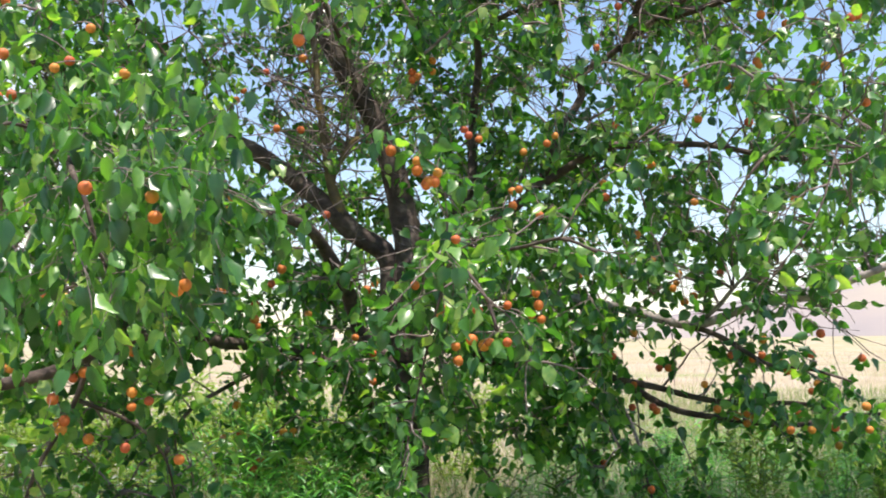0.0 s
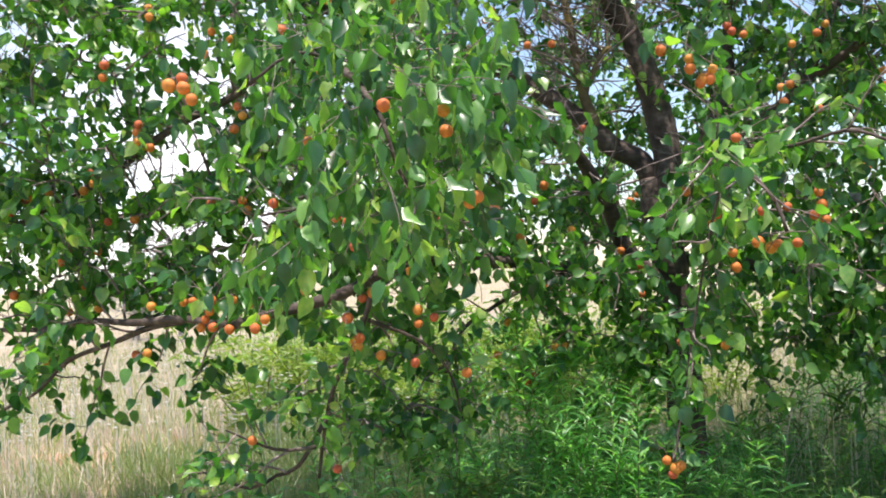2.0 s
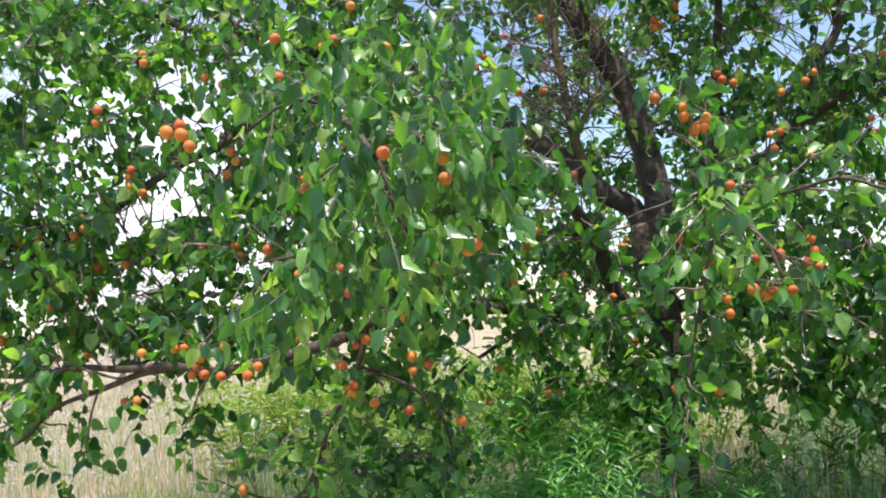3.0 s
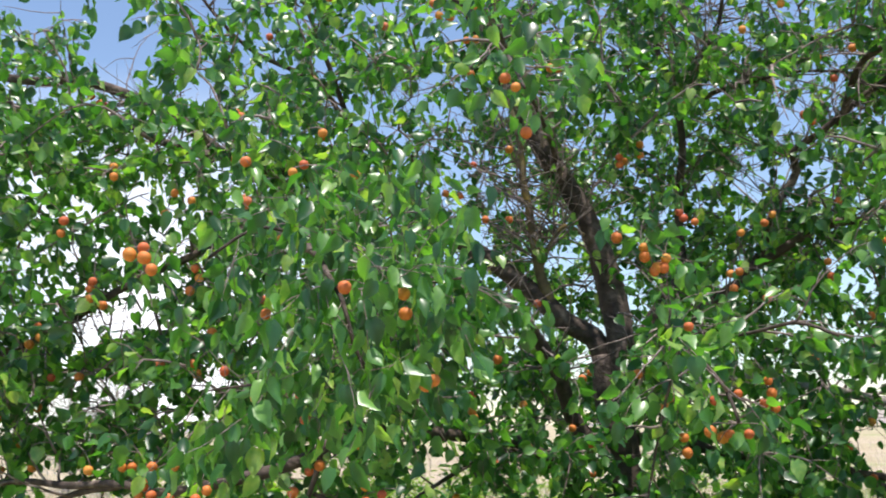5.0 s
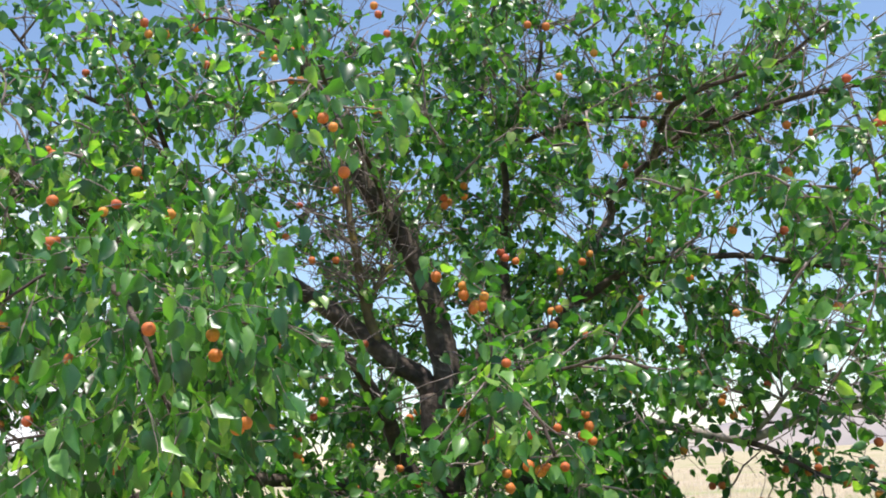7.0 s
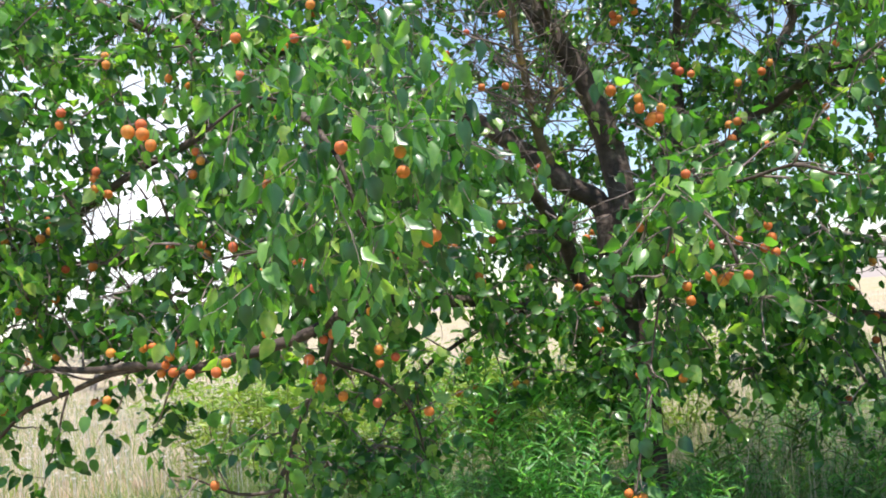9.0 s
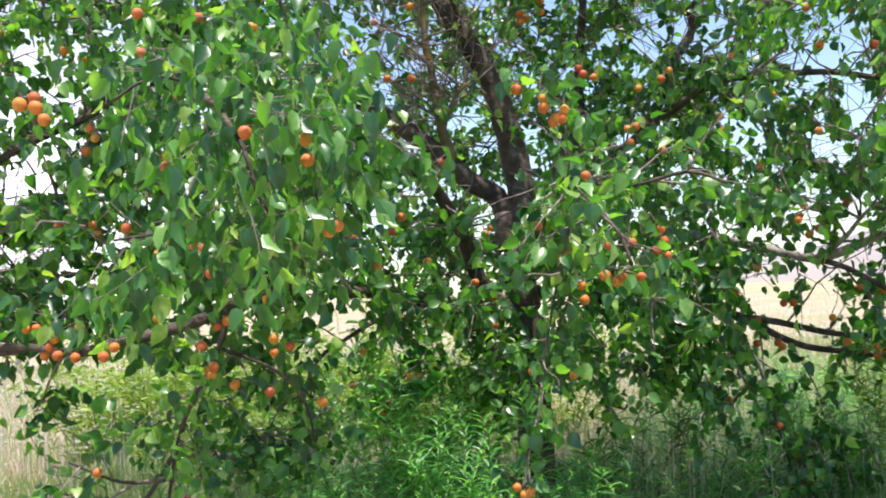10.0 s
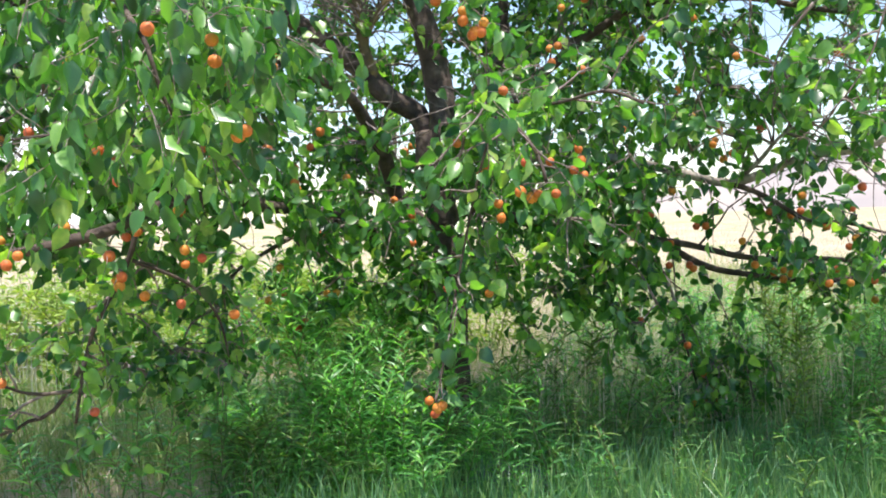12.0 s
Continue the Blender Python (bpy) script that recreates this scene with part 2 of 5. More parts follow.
class Leaves:
    """Many small blades collected into one mesh: each a folded, curved leaf."""

    def __init__(self, outline, fold=0.25, curl=0.18, wave=0.0):
        # outline: (place along the midrib, half width) from base to before the tip
        mid = [(0, s, -curl * s * s) for s, _ in outline] + [(0, 1.0, -curl)]
        left = [(-w, s - 0.06 * (i == 0), fold * w - curl * s * s + wave * (-1) ** i) for i, (s, w) in enumerate(outline)]
        right = [(w, s - 0.06 * (i == 0), fold * w * 0.8 - curl * s * s - wave * (-1) ** i) for i, (s, w) in enumerate(outline)]
        self.base = np.array(mid + left + right)
        n = len(outline)
        self.faces = []
        for i in range(n - 1):
            self.faces += [(i, i + 1, n + 2 + i, n + 1 + i), (i + 1, i, 2 * n + 1 + i, 2 * n + 2 + i)]
        self.faces += [(n - 1, n, 2 * n), (n, n - 1, 3 * n)]
        self.items = []

    def add(self, at, along, normal, size):
        self.items.append((*at, *along, *normal, size))

    def matrices(self):
        a = np.array(self.items)
        y = a[:, 3:6] / np.linalg.norm(a[:, 3:6], axis=1)[:, None]
        x = np.cross(y, a[:, 6:9])
        x /= np.linalg.norm(x, axis=1)[:, None] + 1e-9
        z = np.cross(x, y)
        slim = np.where(a[:, 1:2] < 3.0, 0.52, 0.68) + 0.32 * ((a[:, :1] * 7919.0) % 1.0)
        return a[:, :3], np.stack([x * slim, y, z], 2), a[:, 9]

    def build(self, name, mat, parent=None, pick=None):
        """One mesh of all the blades (or of those picked)."""
        at, rot, size = self.matrices()
        if pick is not None:
            at, rot, size = at[pick], rot[pick], size[pick]
        n, k = len(at), len(self.base)
        v = np.einsum("nij,kj->nki", rot * size[:, None, None], self.base) + at[:, None, :]
        loops, starts, total = [], [], []
        for f in self.faces:
            total.append(len(f))
        one = np.concatenate([np.array(f) for f in self.faces])
        loops = (one[None, :] + (np.arange(n) * k)[:, None]).ravel()
        per = np.array(total)
        starts = (np.concatenate([[0], np.cumsum(per)[:-1]])[None, :] + (np.arange(n) * len(one))[:, None]).ravel()
        me = bpy.data.meshes.new(name)
        me.vertices.add(n * k)
        me.vertices.foreach_set("co", v.astype(np.float32).ravel())
        me.loops.add(len(loops))
        me.loops.foreach_set("vertex_index", loops.astype(np.int32))
        me.polygons.add(len(starts))
        me.polygons.foreach_set("loop_start", starts.astype(np.int32))
        me.polygons.foreach_set("use_smooth", np.ones(len(starts), bool))
        me.update(calc_edges=True)
        me.validate()
        me.materials.append(mat)
        ob = new(name, me)
        if parent:
            ob.parent = parent
        return ob


def unit(v):
    return v / (np.linalg.norm(v) + 1e-9)


# ---- ground, far hill ----
def height(x, y):
    """The lie of the land: almost flat, a slight rise to the back."""
    far = np.clip((np.hypot(x, y) - 12) / 60, 0, 1)
    return 0.05 * np.sin(x * 0.7 + 1.3) * np.cos(y * 0.55) * (1 - far) + 0.25 * far * np.sin(x * 0.03 + y * 0.021)


def make_ground():
    ax = np.sinh(np.linspace(-6.2, 6.2, 121)) * 6.0
    gx, gy = np.meshgrid(ax, ax)
    gz = height(gx, gy)
    n = len(ax)
    verts = np.stack([gx, gy, gz], 2).reshape(-1, 3)
    faces = [(j * n + i, j * n + i + 1, (j + 1) * n + i + 1, (j + 1) * n + i) for j in range(n - 1) for i in range(n - 1)]
    ob = mesh_object("ground", verts, faces, mat_ground)
    tagged(ob, "dry straw-coloured field soil with pale grass", "ground", kind="structure")


make_ground()


def make_far_hill():
    """A long pale ridge far behind, climbing to the right."""
    verts, faces = [], []
    d = 420.0
    n = 160
    for i in range(n):
        az = radians(-30 + 85 * i / (n - 1))
        deg = -30 + 85 * i / (n - 1)
        top = d * math.tan(radians(0.05 + 0.55 * max(0.0, deg - 4) ** 1.15 * 0.27 / (1 + max(0.0, deg - 28) * 0.05)))
        top += 0.5 * math.sin(i * 0.7) + 0.35 * math.sin(i * 1.9 + 1)
        sx, cy = math.sin(az), math.cos(az)
        verts += [(d * sx, d * cy, -2), ((d + 60) * sx, (d + 60) * cy, top * 0.7), ((d + 130) * sx, (d + 130) * cy, (top) * 1.3 + 0.4), ((d + 260) * sx, (d + 260) * cy, -4)]
    for i in range(n - 1):
        for k in range(3):
            faces.append((i * 4 + k, (i + 1) * 4 + k, (i + 1) * 4 + k + 1, i * 4 + k + 1))
    ob = mesh_object("backdrop", verts, faces, mat_far_hill)
    tagged(ob, "far straw-coloured hillside, tinted pale lilac for haze", "hill", kind="structure")


make_far_hill()

# ---- the apricot tree ----
tree = new("apricot_tree")
tree.location = (0, 0, 0)
tagged(tree, "old apricot tree with spreading limbs full of ripe orange fruit", "tree")
LINES = []


def limb(name, r0, r1, points, mat=None, density=1.0, label=""):
    line = spline(points)
    sides = 14 if r0 > 0.04 else 8
    bend = 0.0 if r0 < 0.012 else 0.008
    k = np.arange(len(line))
    ph = rng.uniform(0, 6.28, 3)
    wob = np.stack([np.sin(k * 0.33 + ph[0]), np.sin(k * 0.27 + ph[1]), np.sin(k * 0.41 + ph[2])], 1) * bend
    wob[0] = 0
    line = line + wob
    v, f = tube(line, r0, r1, sides, 0.035 if r0 > 0.02 else 0.02)
    ob = mesh_object(name, v, f, mat or mat_bark, tree)
    if label:
        tagged(ob, label)
    if density > 0:
        LINES.append((line, r0, r1, density))
    return ob


limb("trunk", 0.105, 0.088, [(-0.43, 5.68, -0.12), (-0.46, 5.68, 0.37), (-0.46, 5.68, 0.83), (-0.48, 5.68, 1.25), (-0.53, 5.68, 1.57), (-0.57, 5.68, 1.88)], density=0)
limb("limb", 0.096, 0.022, [(-0.53, 5.68, 1.57), (-0.49, 5.66, 1.89), (-0.50, 5.68, 2.15), (-0.54, 5.68, 2.38), (-0.63, 5.68, 2.62), (-0.75, 5.65, 2.88), (-0.88, 5.60, 3.11), (-0.99, 5.60, 3.33), (-1.13, 5.55, 3.60), (-1.24, 5.50, 3.88), (-1.35, 5.45, 4.14), (-1.42, 5.40, 4.45), (-1.56, 5.40, 4.88)])
limb("limb", 0.062, 0.018, [(-0.58, 5.68, 1.87), (-0.62, 5.68, 1.97), (-0.76, 5.60, 2.06), (-0.91, 5.55, 2.21), (-1.08, 5.50, 2.34), (-1.32, 5.50, 2.53), (-1.57, 5.50, 2.66), (-1.80, 5.50, 2.79), (-2.06, 5.50, 2.95), (-2.34, 5.40, 2.99), (-2.58, 5.20, 3.03), (-2.77, 5.00, 3.17), (-3.00, 4.90, 3.33), (-3.34, 4.80, 3.45), (-3.87, 4.70, 3.51), (-4.56, 4.60, 3.65)])
limb("limb", 0.030, 0.012, [(-2.58, 5.20, 3.03), (-2.73, 5.00, 3.04), (-2.96, 4.90, 3.13), (-3.12, 4.70, 3.19), (-3.41, 4.60, 3.21), (-3.55, 4.50, 3.21), (-3.69, 4.40, 3.32), (-4.37, 4.40, 3.52)])
limb("limb", 0.058, 0.018, [(-0.50, 5.68, 1.25), (-0.73, 5.58, 1.49), (-0.78, 5.50, 1.63), (-0.80, 5.35, 1.78), (-0.86, 5.20, 1.93), (-0.92, 5.00, 2.02), (-1.03, 4.80, 2.08), (-1.11, 4.40, 2.10)])
limb("limb", 0.014, 0.004, [(-1.11, 4.40, 2.10), (-1.17, 3.80, 2.17), (-1.17, 3.10, 2.16), (-1.11, 2.50, 2.02), (-1.17, 2.30, 2.00), (-1.28, 2.25, 1.93)])
limb("limb", 0.014, 0.003, [(-1.11, 4.40, 2.08), (-1.13, 3.60, 1.86), (-1.11, 2.90, 1.69), (-1.07, 2.40, 1.61), (-1.10, 2.20, 1.60), (-1.21, 2.15, 1.59)])
limb("limb", 0.009, 0.003, [(-1.17, 3.10, 2.14), (-0.90, 2.60, 1.93), (-0.74, 2.40, 1.86), (-0.62, 2.32, 1.86)])
limb("limb", 0.012, 0.004, [(-1.11, 2.50, 1.99), (-0.95, 2.20, 1.87), (-0.87, 2.10, 1.79), (-0.84, 2.10, 1.69), (-0.81, 2.10, 1.63)])
limb("limb", 0.035, 0.012, [(-0.85, 5.55, 2.15), (-0.90, 5.50, 2.33), (-0.91, 5.46, 2.50), (-0.93, 5.42, 2.71), (-0.96, 5.40, 2.84), (-0.97, 5.40, 2.98), (-0.99, 5.40, 3.15), (-1.05, 5.40, 3.45)], mat_lichen, label="limb with yellow lichen")
limb("limb", 0.019, 0.012, [(-0.89, 5.50, 2.30), (-0.87, 5.48, 2.39), (-0.80, 5.47, 2.52), (-0.75, 5.50, 2.59), (-0.66, 5.62, 2.56)], mat_lichen, density=0.3, label="limb with yellow lichen")
limb("limb", 0.042, 0.012, [(-0.52, 5.68, 1.57), (-0.37, 5.75, 1.81), (-0.16, 5.80, 2.01), (0.08, 5.85, 2.20), (0.29, 5.85, 2.40), (0.43, 5.80, 2.69), (0.54, 5.80, 2.90), (0.52, 5.78, 3.00), (0.67, 5.75, 3.08), (0.80, 5.70, 3.17), (0.98, 5.60, 3.30), (1.15, 5.50, 3.38), (1.36, 5.40, 3.49)])
limb("limb", 0.030, 0.010, [(0.22, 5.85, 2.33), (0.49, 5.70, 2.47), (0.74, 5.60, 2.55), (1.10, 5.50, 2.52), (1.47, 5.40, 2.45), (1.72, 5.30, 2.38), (1.98, 5.20, 2.36)])
limb("limb", 0.042, 0.012, [(-0.51, 5.70, 1.56), (-0.33, 6.00, 2.07), (-0.15, 6.20, 2.37), (-0.12, 6.30, 2.67), (-0.10, 6.30, 2.97), (-0.08, 6.30, 3.35), (-0.14, 6.30, 3.69), (-0.20, 6.30, 3.91), (-0.14, 6.30, 4.23), (-0.04, 6.30, 4.56), (0.02, 6.30, 4.93)])
limb("limb", 0.022, 0.008, [(-0.09, 6.30, 3.55), (0.03, 6.20, 3.74), (0.17, 6.10, 3.89), (0.22, 6.00, 4.08), (0.18, 6.00, 4.39)])
limb("limb", 0.022, 0.007, [(-0.10, 6.30, 3.43), (0.07, 6.00, 3.42), (0.26, 5.80, 3.44), (0.48, 5.60, 3.40), (0.78, 5.40, 3.32)])
limb("limb", 0.024, 0.008, [(0.77, 5.70, 3.12), (0.84, 5.40, 3.31), (0.91, 5.20, 3.35), (1.17, 5.00, 3.37), (1.39, 4.90, 3.42), (1.57, 4.80, 3.52)])
limb("limb", 0.022, 0.009, [(0.96, 5.60, 3.27), (1.22, 5.30, 3.25), (1.45, 5.00, 3.24), (1.68, 4.90, 3.23), (1.95, 4.80, 3.22)])
limb("limb", 0.036, 0.016, [(-0.45, 5.70, 1.50), (-0.22, 5.70, 1.65), (0.11, 5.65, 1.72), (0.39, 5.60, 1.70), (0.56, 5.50, 1.67), (0.77, 5.45, 1.60), (1.03, 5.40, 1.53), (1.21, 5.30, 1.58), (1.42, 5.20, 1.64), (1.62, 5.10, 1.67), (1.78, 5.00, 1.75), (2.04, 4.90, 1.83)], mat_bark_pale, label="pale grey limb, bark lightened as if in sun")
limb("limb", 0.016, 0.006, [(1.09, 5.40, 1.54), (1.19, 5.30, 1.64), (1.31, 5.20, 1.77), (1.49, 5.10, 1.84)], mat_bark_pale, label="pale grey limb, bark lightened as if in sun")
limb("limb", 0.034, 0.011, [(-0.45, 5.70, 1.40), (-0.23, 5.75, 1.43), (0.09, 5.75, 1.30), (0.48, 5.70, 1.32), (0.67, 5.70, 1.23), (0.91, 5.70, 1.11), (1.16, 5.70, 1.03), (1.47, 5.70, 0.98), (1.78, 5.70, 0.99), (2.15, 5.70, 1.03)])
limb("limb", 0.022, 0.010, [(0.67, 5.70, 1.23), (0.93, 5.60, 1.18), (1.18, 5.50, 1.13), (1.42, 5.50, 1.10), (1.72, 5.50, 1.10), (2.01, 5.50, 1.01)])
limb("limb", 0.015, 0.008, [(0.57, 5.70, 1.30), (0.68, 5.60, 1.15), (0.74, 5.55, 1.01), (0.80, 5.50, 0.77)], mat_bark_pale, label="pale grey limb, bark lightened as if in sun")
limb("limb", 0.018, 0.006, [(1.03, 5.40, 1.53), (1.21, 5.30, 1.45), (1.41, 5.20, 1.33), (1.57, 5.10, 1.30), (1.75, 5.00, 1.24)])
limb("limb", 0.044, 0.021, [(-0.46, 5.68, 0.83), (-0.60, 5.55, 1.01), (-0.75, 5.40, 1.20), (-0.96, 5.20, 1.40), (-1.20, 4.90, 1.45), (-1.32, 4.60, 1.48), (-1.36, 4.30, 1.52), (-1.39, 3.90, 1.49), (-1.44, 3.60, 1.44), (-1.51, 3.40, 1.38), (-1.65, 3.30, 1.33)])
limb("limb", 0.021, 0.010, [(-1.51, 3.40, 1.38), (-1.63, 3.35, 1.34), (-1.72, 3.30, 1.31), (-1.98, 3.40, 1.28), (-2.34, 3.60, 1.29), (-2.89, 3.80, 1.29), (-3.51, 4.00, 1.26), (-4.20, 4.20, 1.25)])
limb("limb", 0.016, 0.006, [(-2.32, 3.60, 1.29), (-2.78, 3.80, 1.21), (-3.12, 3.90, 1.10), (-3.39, 4.00, 0.96), (-3.74, 4.10, 0.81)])
limb("limb", 0.024, 0.012, [(-1.91, 4.60, 2.64), (-2.13, 4.40, 2.48), (-2.30, 4.20, 2.33), (-2.51, 4.10, 2.22), (-2.65, 4.00, 2.10), (-2.90, 4.00, 1.97), (-3.18, 4.00, 1.86), (-3.50, 4.00, 1.75), (-3.90, 4.00, 1.70)])
limb("limb", 0.014, 0.006, [(-2.36, 4.30, 1.89), (-2.67, 4.30, 1.85), (-2.98, 4.40, 1.80), (-3.56, 4.50, 1.81), (-3.92, 4.50, 1.78)])
limb("limb", 0.013, 0.006, [(-1.48, 3.60, 1.43), (-1.51, 3.60, 1.30), (-1.56, 3.60, 1.18), (-1.66, 3.60, 1.01), (-1.72, 3.60, 0.82), (-1.76, 3.60, 0.64)])
limb("limb", 0.009, 0.004, [(-1.51, 3.60, 1.26), (-1.33, 3.70, 1.16), (-1.25, 3.80, 1.02), (-1.24, 3.90, 0.83)])
limb("limb", 0.014, 0.008, [(-0.96, 5.20, 1.40), (-1.23, 4.90, 1.29), (-1.32, 4.60, 1.21), (-1.38, 4.40, 1.12), (-1.40, 4.20, 0.99)])
limb("limb", 0.026, 0.010, [(-1.74, 5.50, 2.76), (-1.88, 5.30, 3.03), (-1.95, 5.20, 3.31), (-1.98, 5.10, 3.48), (-2.05, 5.00, 3.69), (-2.19, 5.00, 4.05)])
limb("limb", 0.018, 0.008, [(-1.92, 5.20, 3.20), (-2.05, 5.00, 3.40), (-2.33, 4.80, 3.54), (-2.49, 4.70, 3.70), (-2.65, 4.60, 3.93)])
limb("limb", 0.011, 0.004, [(-1.69, 3.60, 0.91), (-1.81, 3.55, 0.71), (-1.91, 3.55, 0.67), (-2.00, 3.50, 0.63), (-2.20, 3.50, 0.69), (-2.30, 3.50, 0.67)])
limb("limb", 0.009, 0.003, [(-1.71, 3.50, 0.79), (-1.83, 3.40, 0.80), (-1.98, 3.30, 0.89)])
limb("limb", 0.018, 0.006, [(-0.44, 5.60, 1.65), (-0.28, 4.90, 1.87), (-0.20, 4.30, 1.90), (-0.17, 3.80, 1.82), (-0.08, 3.50, 1.72), (-0.01, 3.35, 1.59), (0.02, 3.30, 1.49)])
limb("limb", 0.006, 0.003, [(-0.14, 3.75, 1.79), (-0.23, 3.80, 1.49), (-0.32, 3.80, 1.08), (-0.38, 3.75, 0.77), (-0.40, 3.72, 0.68)])
limb("limb", 0.008, 0.003, [(0.80, 5.50, 0.77), (0.86, 5.52, 0.55), (0.91, 5.52, 0.35)])
limb("limb", 0.010, 0.006, [(-0.20, 4.30, 1.90), (0.06, 4.00, 1.83), (0.27, 3.80, 1.85), (0.40, 3.70, 1.79)])
limb("limb", 0.014, 0.006, [(-0.76, 5.65, 2.90), (-0.80, 5.00, 3.10), (-0.80, 4.30, 3.14), (-0.79, 3.70, 3.06), (-0.69, 3.20, 2.79), (-0.56, 2.90, 2.53)])
limb("limb", 0.010, 0.003, [(-0.79, 3.70, 3.06), (-0.97, 3.60, 3.18), (-1.18, 3.60, 3.27), (-1.26, 3.50, 3.16)])
limb("limb", 0.009, 0.003, [(1.68, 4.90, 3.23), (1.57, 4.40, 2.56), (1.35, 4.00, 2.07), (1.19, 3.80, 1.85), (1.04, 3.70, 1.70)])

# ---- open spots in the crown, placed so the sky shows to the camera ----
GAPS = []


def gap(x, y, z, r):
    """An open cone through the crown, widening away from the camera's place."""
    GAPS.append((x, y, z, r))


gap(-1.41, 5.20, 3.05, 0.07)
gap(-0.39, 5.20, 2.21, 0.04)
gap(-0.38, 5.20, 2.09, 0.04)
gap(1.08, 5.20, 2.07, 0.08)
gap(1.24, 5.20, 2.20, 0.07)
gap(1.52, 5.20, 2.83, 0.07)
gap(1.89, 5.20, 3.00, 0.07)
gap(0.73, 5.20, 1.63, 0.05)
gap(-2.09, 5.20, 3.60, 0.08)
gap(-2.81, 5.20, 4.07, 0.11)
gap(-1.28, 5.20, 2.69, 0.06)
gap(-1.11, 5.20, 2.74, 0.06)
gap(1.54, 5.20, 2.31, 0.06)
gap(0.26, 5.20, 2.82, 0.07)
gap(-2.02, 5.20, 3.35, 0.06)
gap(-2.83, 4.20, 1.99, 0.10)
gap(-2.69, 4.20, 2.02, 0.10)
gap(-2.60, 4.20, 2.14, 0.06)
gap(-2.91, 4.20, 1.97, 0.06)
gap(-2.93, 4.20, 1.74, 0.05)
gap(-3.01, 4.20, 1.62, 0.07)
gap(-2.84, 4.20, 1.62, 0.07)
gap(-2.70, 4.20, 1.66, 0.06)
gap(-2.58, 4.20, 1.71, 0.04)
gap(-3.10, 4.20, 1.87, 0.04)
gap(-3.57, 4.20, 2.72, 0.08)
gap(-0.90, 4.20, 2.48, 0.05)
gap(-3.36, 4.20, 2.02, 0.04)
gap(-3.25, 4.20, 2.29, 0.04)
gap(-2.31, 4.20, 1.88, 0.03)
gap(-1.95, 4.20, 1.55, 0.03)
gap(-1.51, 7.00, 3.22, 0.09)
gap(-1.29, 7.00, 3.07, 0.10)
gap(-1.14, 7.00, 3.22, 0.08)
gap(-1.03, 7.00, 2.93, 0.06)
gap(-0.50, 7.00, 2.84, 0.06)
gap(-0.47, 7.00, 2.53, 0.07)
gap(-0.55, 7.00, 2.30, 0.05)
gap(-1.20, 7.00, 2.67, 0.05)
gap(-0.23, 7.00, 2.93, 0.05)
gap(-1.10, 7.00, 2.06, 0.04)
gap(-1.26, 7.00, 2.15, 0.04)
gap(0.03, 7.00, 2.99, 0.04)
gap(-1.89, 7.00, 3.09, 0.06)
gap(0.35, 7.00, 3.03, 0.05)
gap(-0.15, 7.00, 2.09, 0.04)
gap(1.11, 5.40, 1.31, 0.09)
gap(1.40, 5.40, 1.24, 0.06)
gap(1.77, 5.40, 1.50, 0.09)
gap(0.79, 5.40, 0.90, 0.08)
gap(0.88, 5.40, 0.93, 0.07)
gap(0.75, 5.40, 1.36, 0.06)
gap(-1.58, 5.40, 0.81, 0.10)
gap(-1.90, 5.40, 0.76, 0.10)
gap(-0.84, 5.40, 1.47, 0.06)
gap(-0.90, 5.40, 1.60, 0.05)


def window_hits(pts):
    """Which of the points lie in one of the open windows."""
    out = np.zeros(len(pts), bool)
    # all cones start where the camera stands
    q = pts - np.array((0.0, 0.0, 1.45))
    for x, y, z, r in GAPS:
        axis = np.array((x, y, z - 1.45))
        far = np.linalg.norm(axis)
        s = q @ (axis / far)
        side = q - s[:, None] * (axis / far)
        off = np.linalg.norm(side, axis=1)
        a = np.arctan2(side[:, 2], side[:, 0])
        ragged = 0.88 + 0.26 * np.sin(2 * a + 9 * x) + 0.2 * np.sin(3 * a + 7 * z) + 0.14 * np.sin(7 * a + 5 * x)
        stray = np.modf(np.abs(np.sin(pts @ np.array((127.1, 311.7, 74.7))) * 4375.85))[0]
        out |= (off < r * s / far * ragged * (0.7 + 0.55 * stray)) & (s > 0.45 * far) & (stray > 0.05)
    return out


def is_open(p):
    return bool(window_hits(np.array([p]))[0])


# hollows before fork and limbs, only single leaves, for the camera's view: centre, radii
HOLLOWS = [((-0.62, 4.5, 2.27), (0.48, 1.1, 0.48)), ((-1.15, 4.85, 2.70), (0.55, 0.8, 0.36)), ((-1.0, 4.9, 3.35), (0.26, 0.6, 0.38)), ((0.75, 5.2, 2.95), (0.5, 0.5, 0.42)), ((1.45, 4.8, 2.45), (0.65, 0.5, 0.15))]


def airy(p):
    x, y, z = p
    for (cx, cy, cz), (rx, ry, rz) in HOLLOWS:
        if ((x - cx) / rx) ** 2 + ((y - cy) / ry) ** 2 + ((z - cz) / rz) ** 2 < 1:
            return True
    return False


# ---- twigs and leaves ----
APRICOT_OUTLINE = [(0.0, 0.16), (0.14, 0.37), (0.40, 0.43), (0.66, 0.30), (0.86, 0.11)]
crown = Leaves(APRICOT_OUTLINE, 0.45, 0.26, 0.035)
twig_verts, twig_faces = [], []


def add_twig(line, r0, r1):
    v, f = tube(line, r0, r1, 4 if r0 < 0.006 else 6, 0.0)
    o = len(twig_verts)
    twig_verts.extend(v)
    twig_faces.extend(tuple(i + o for i in q) for q in f)


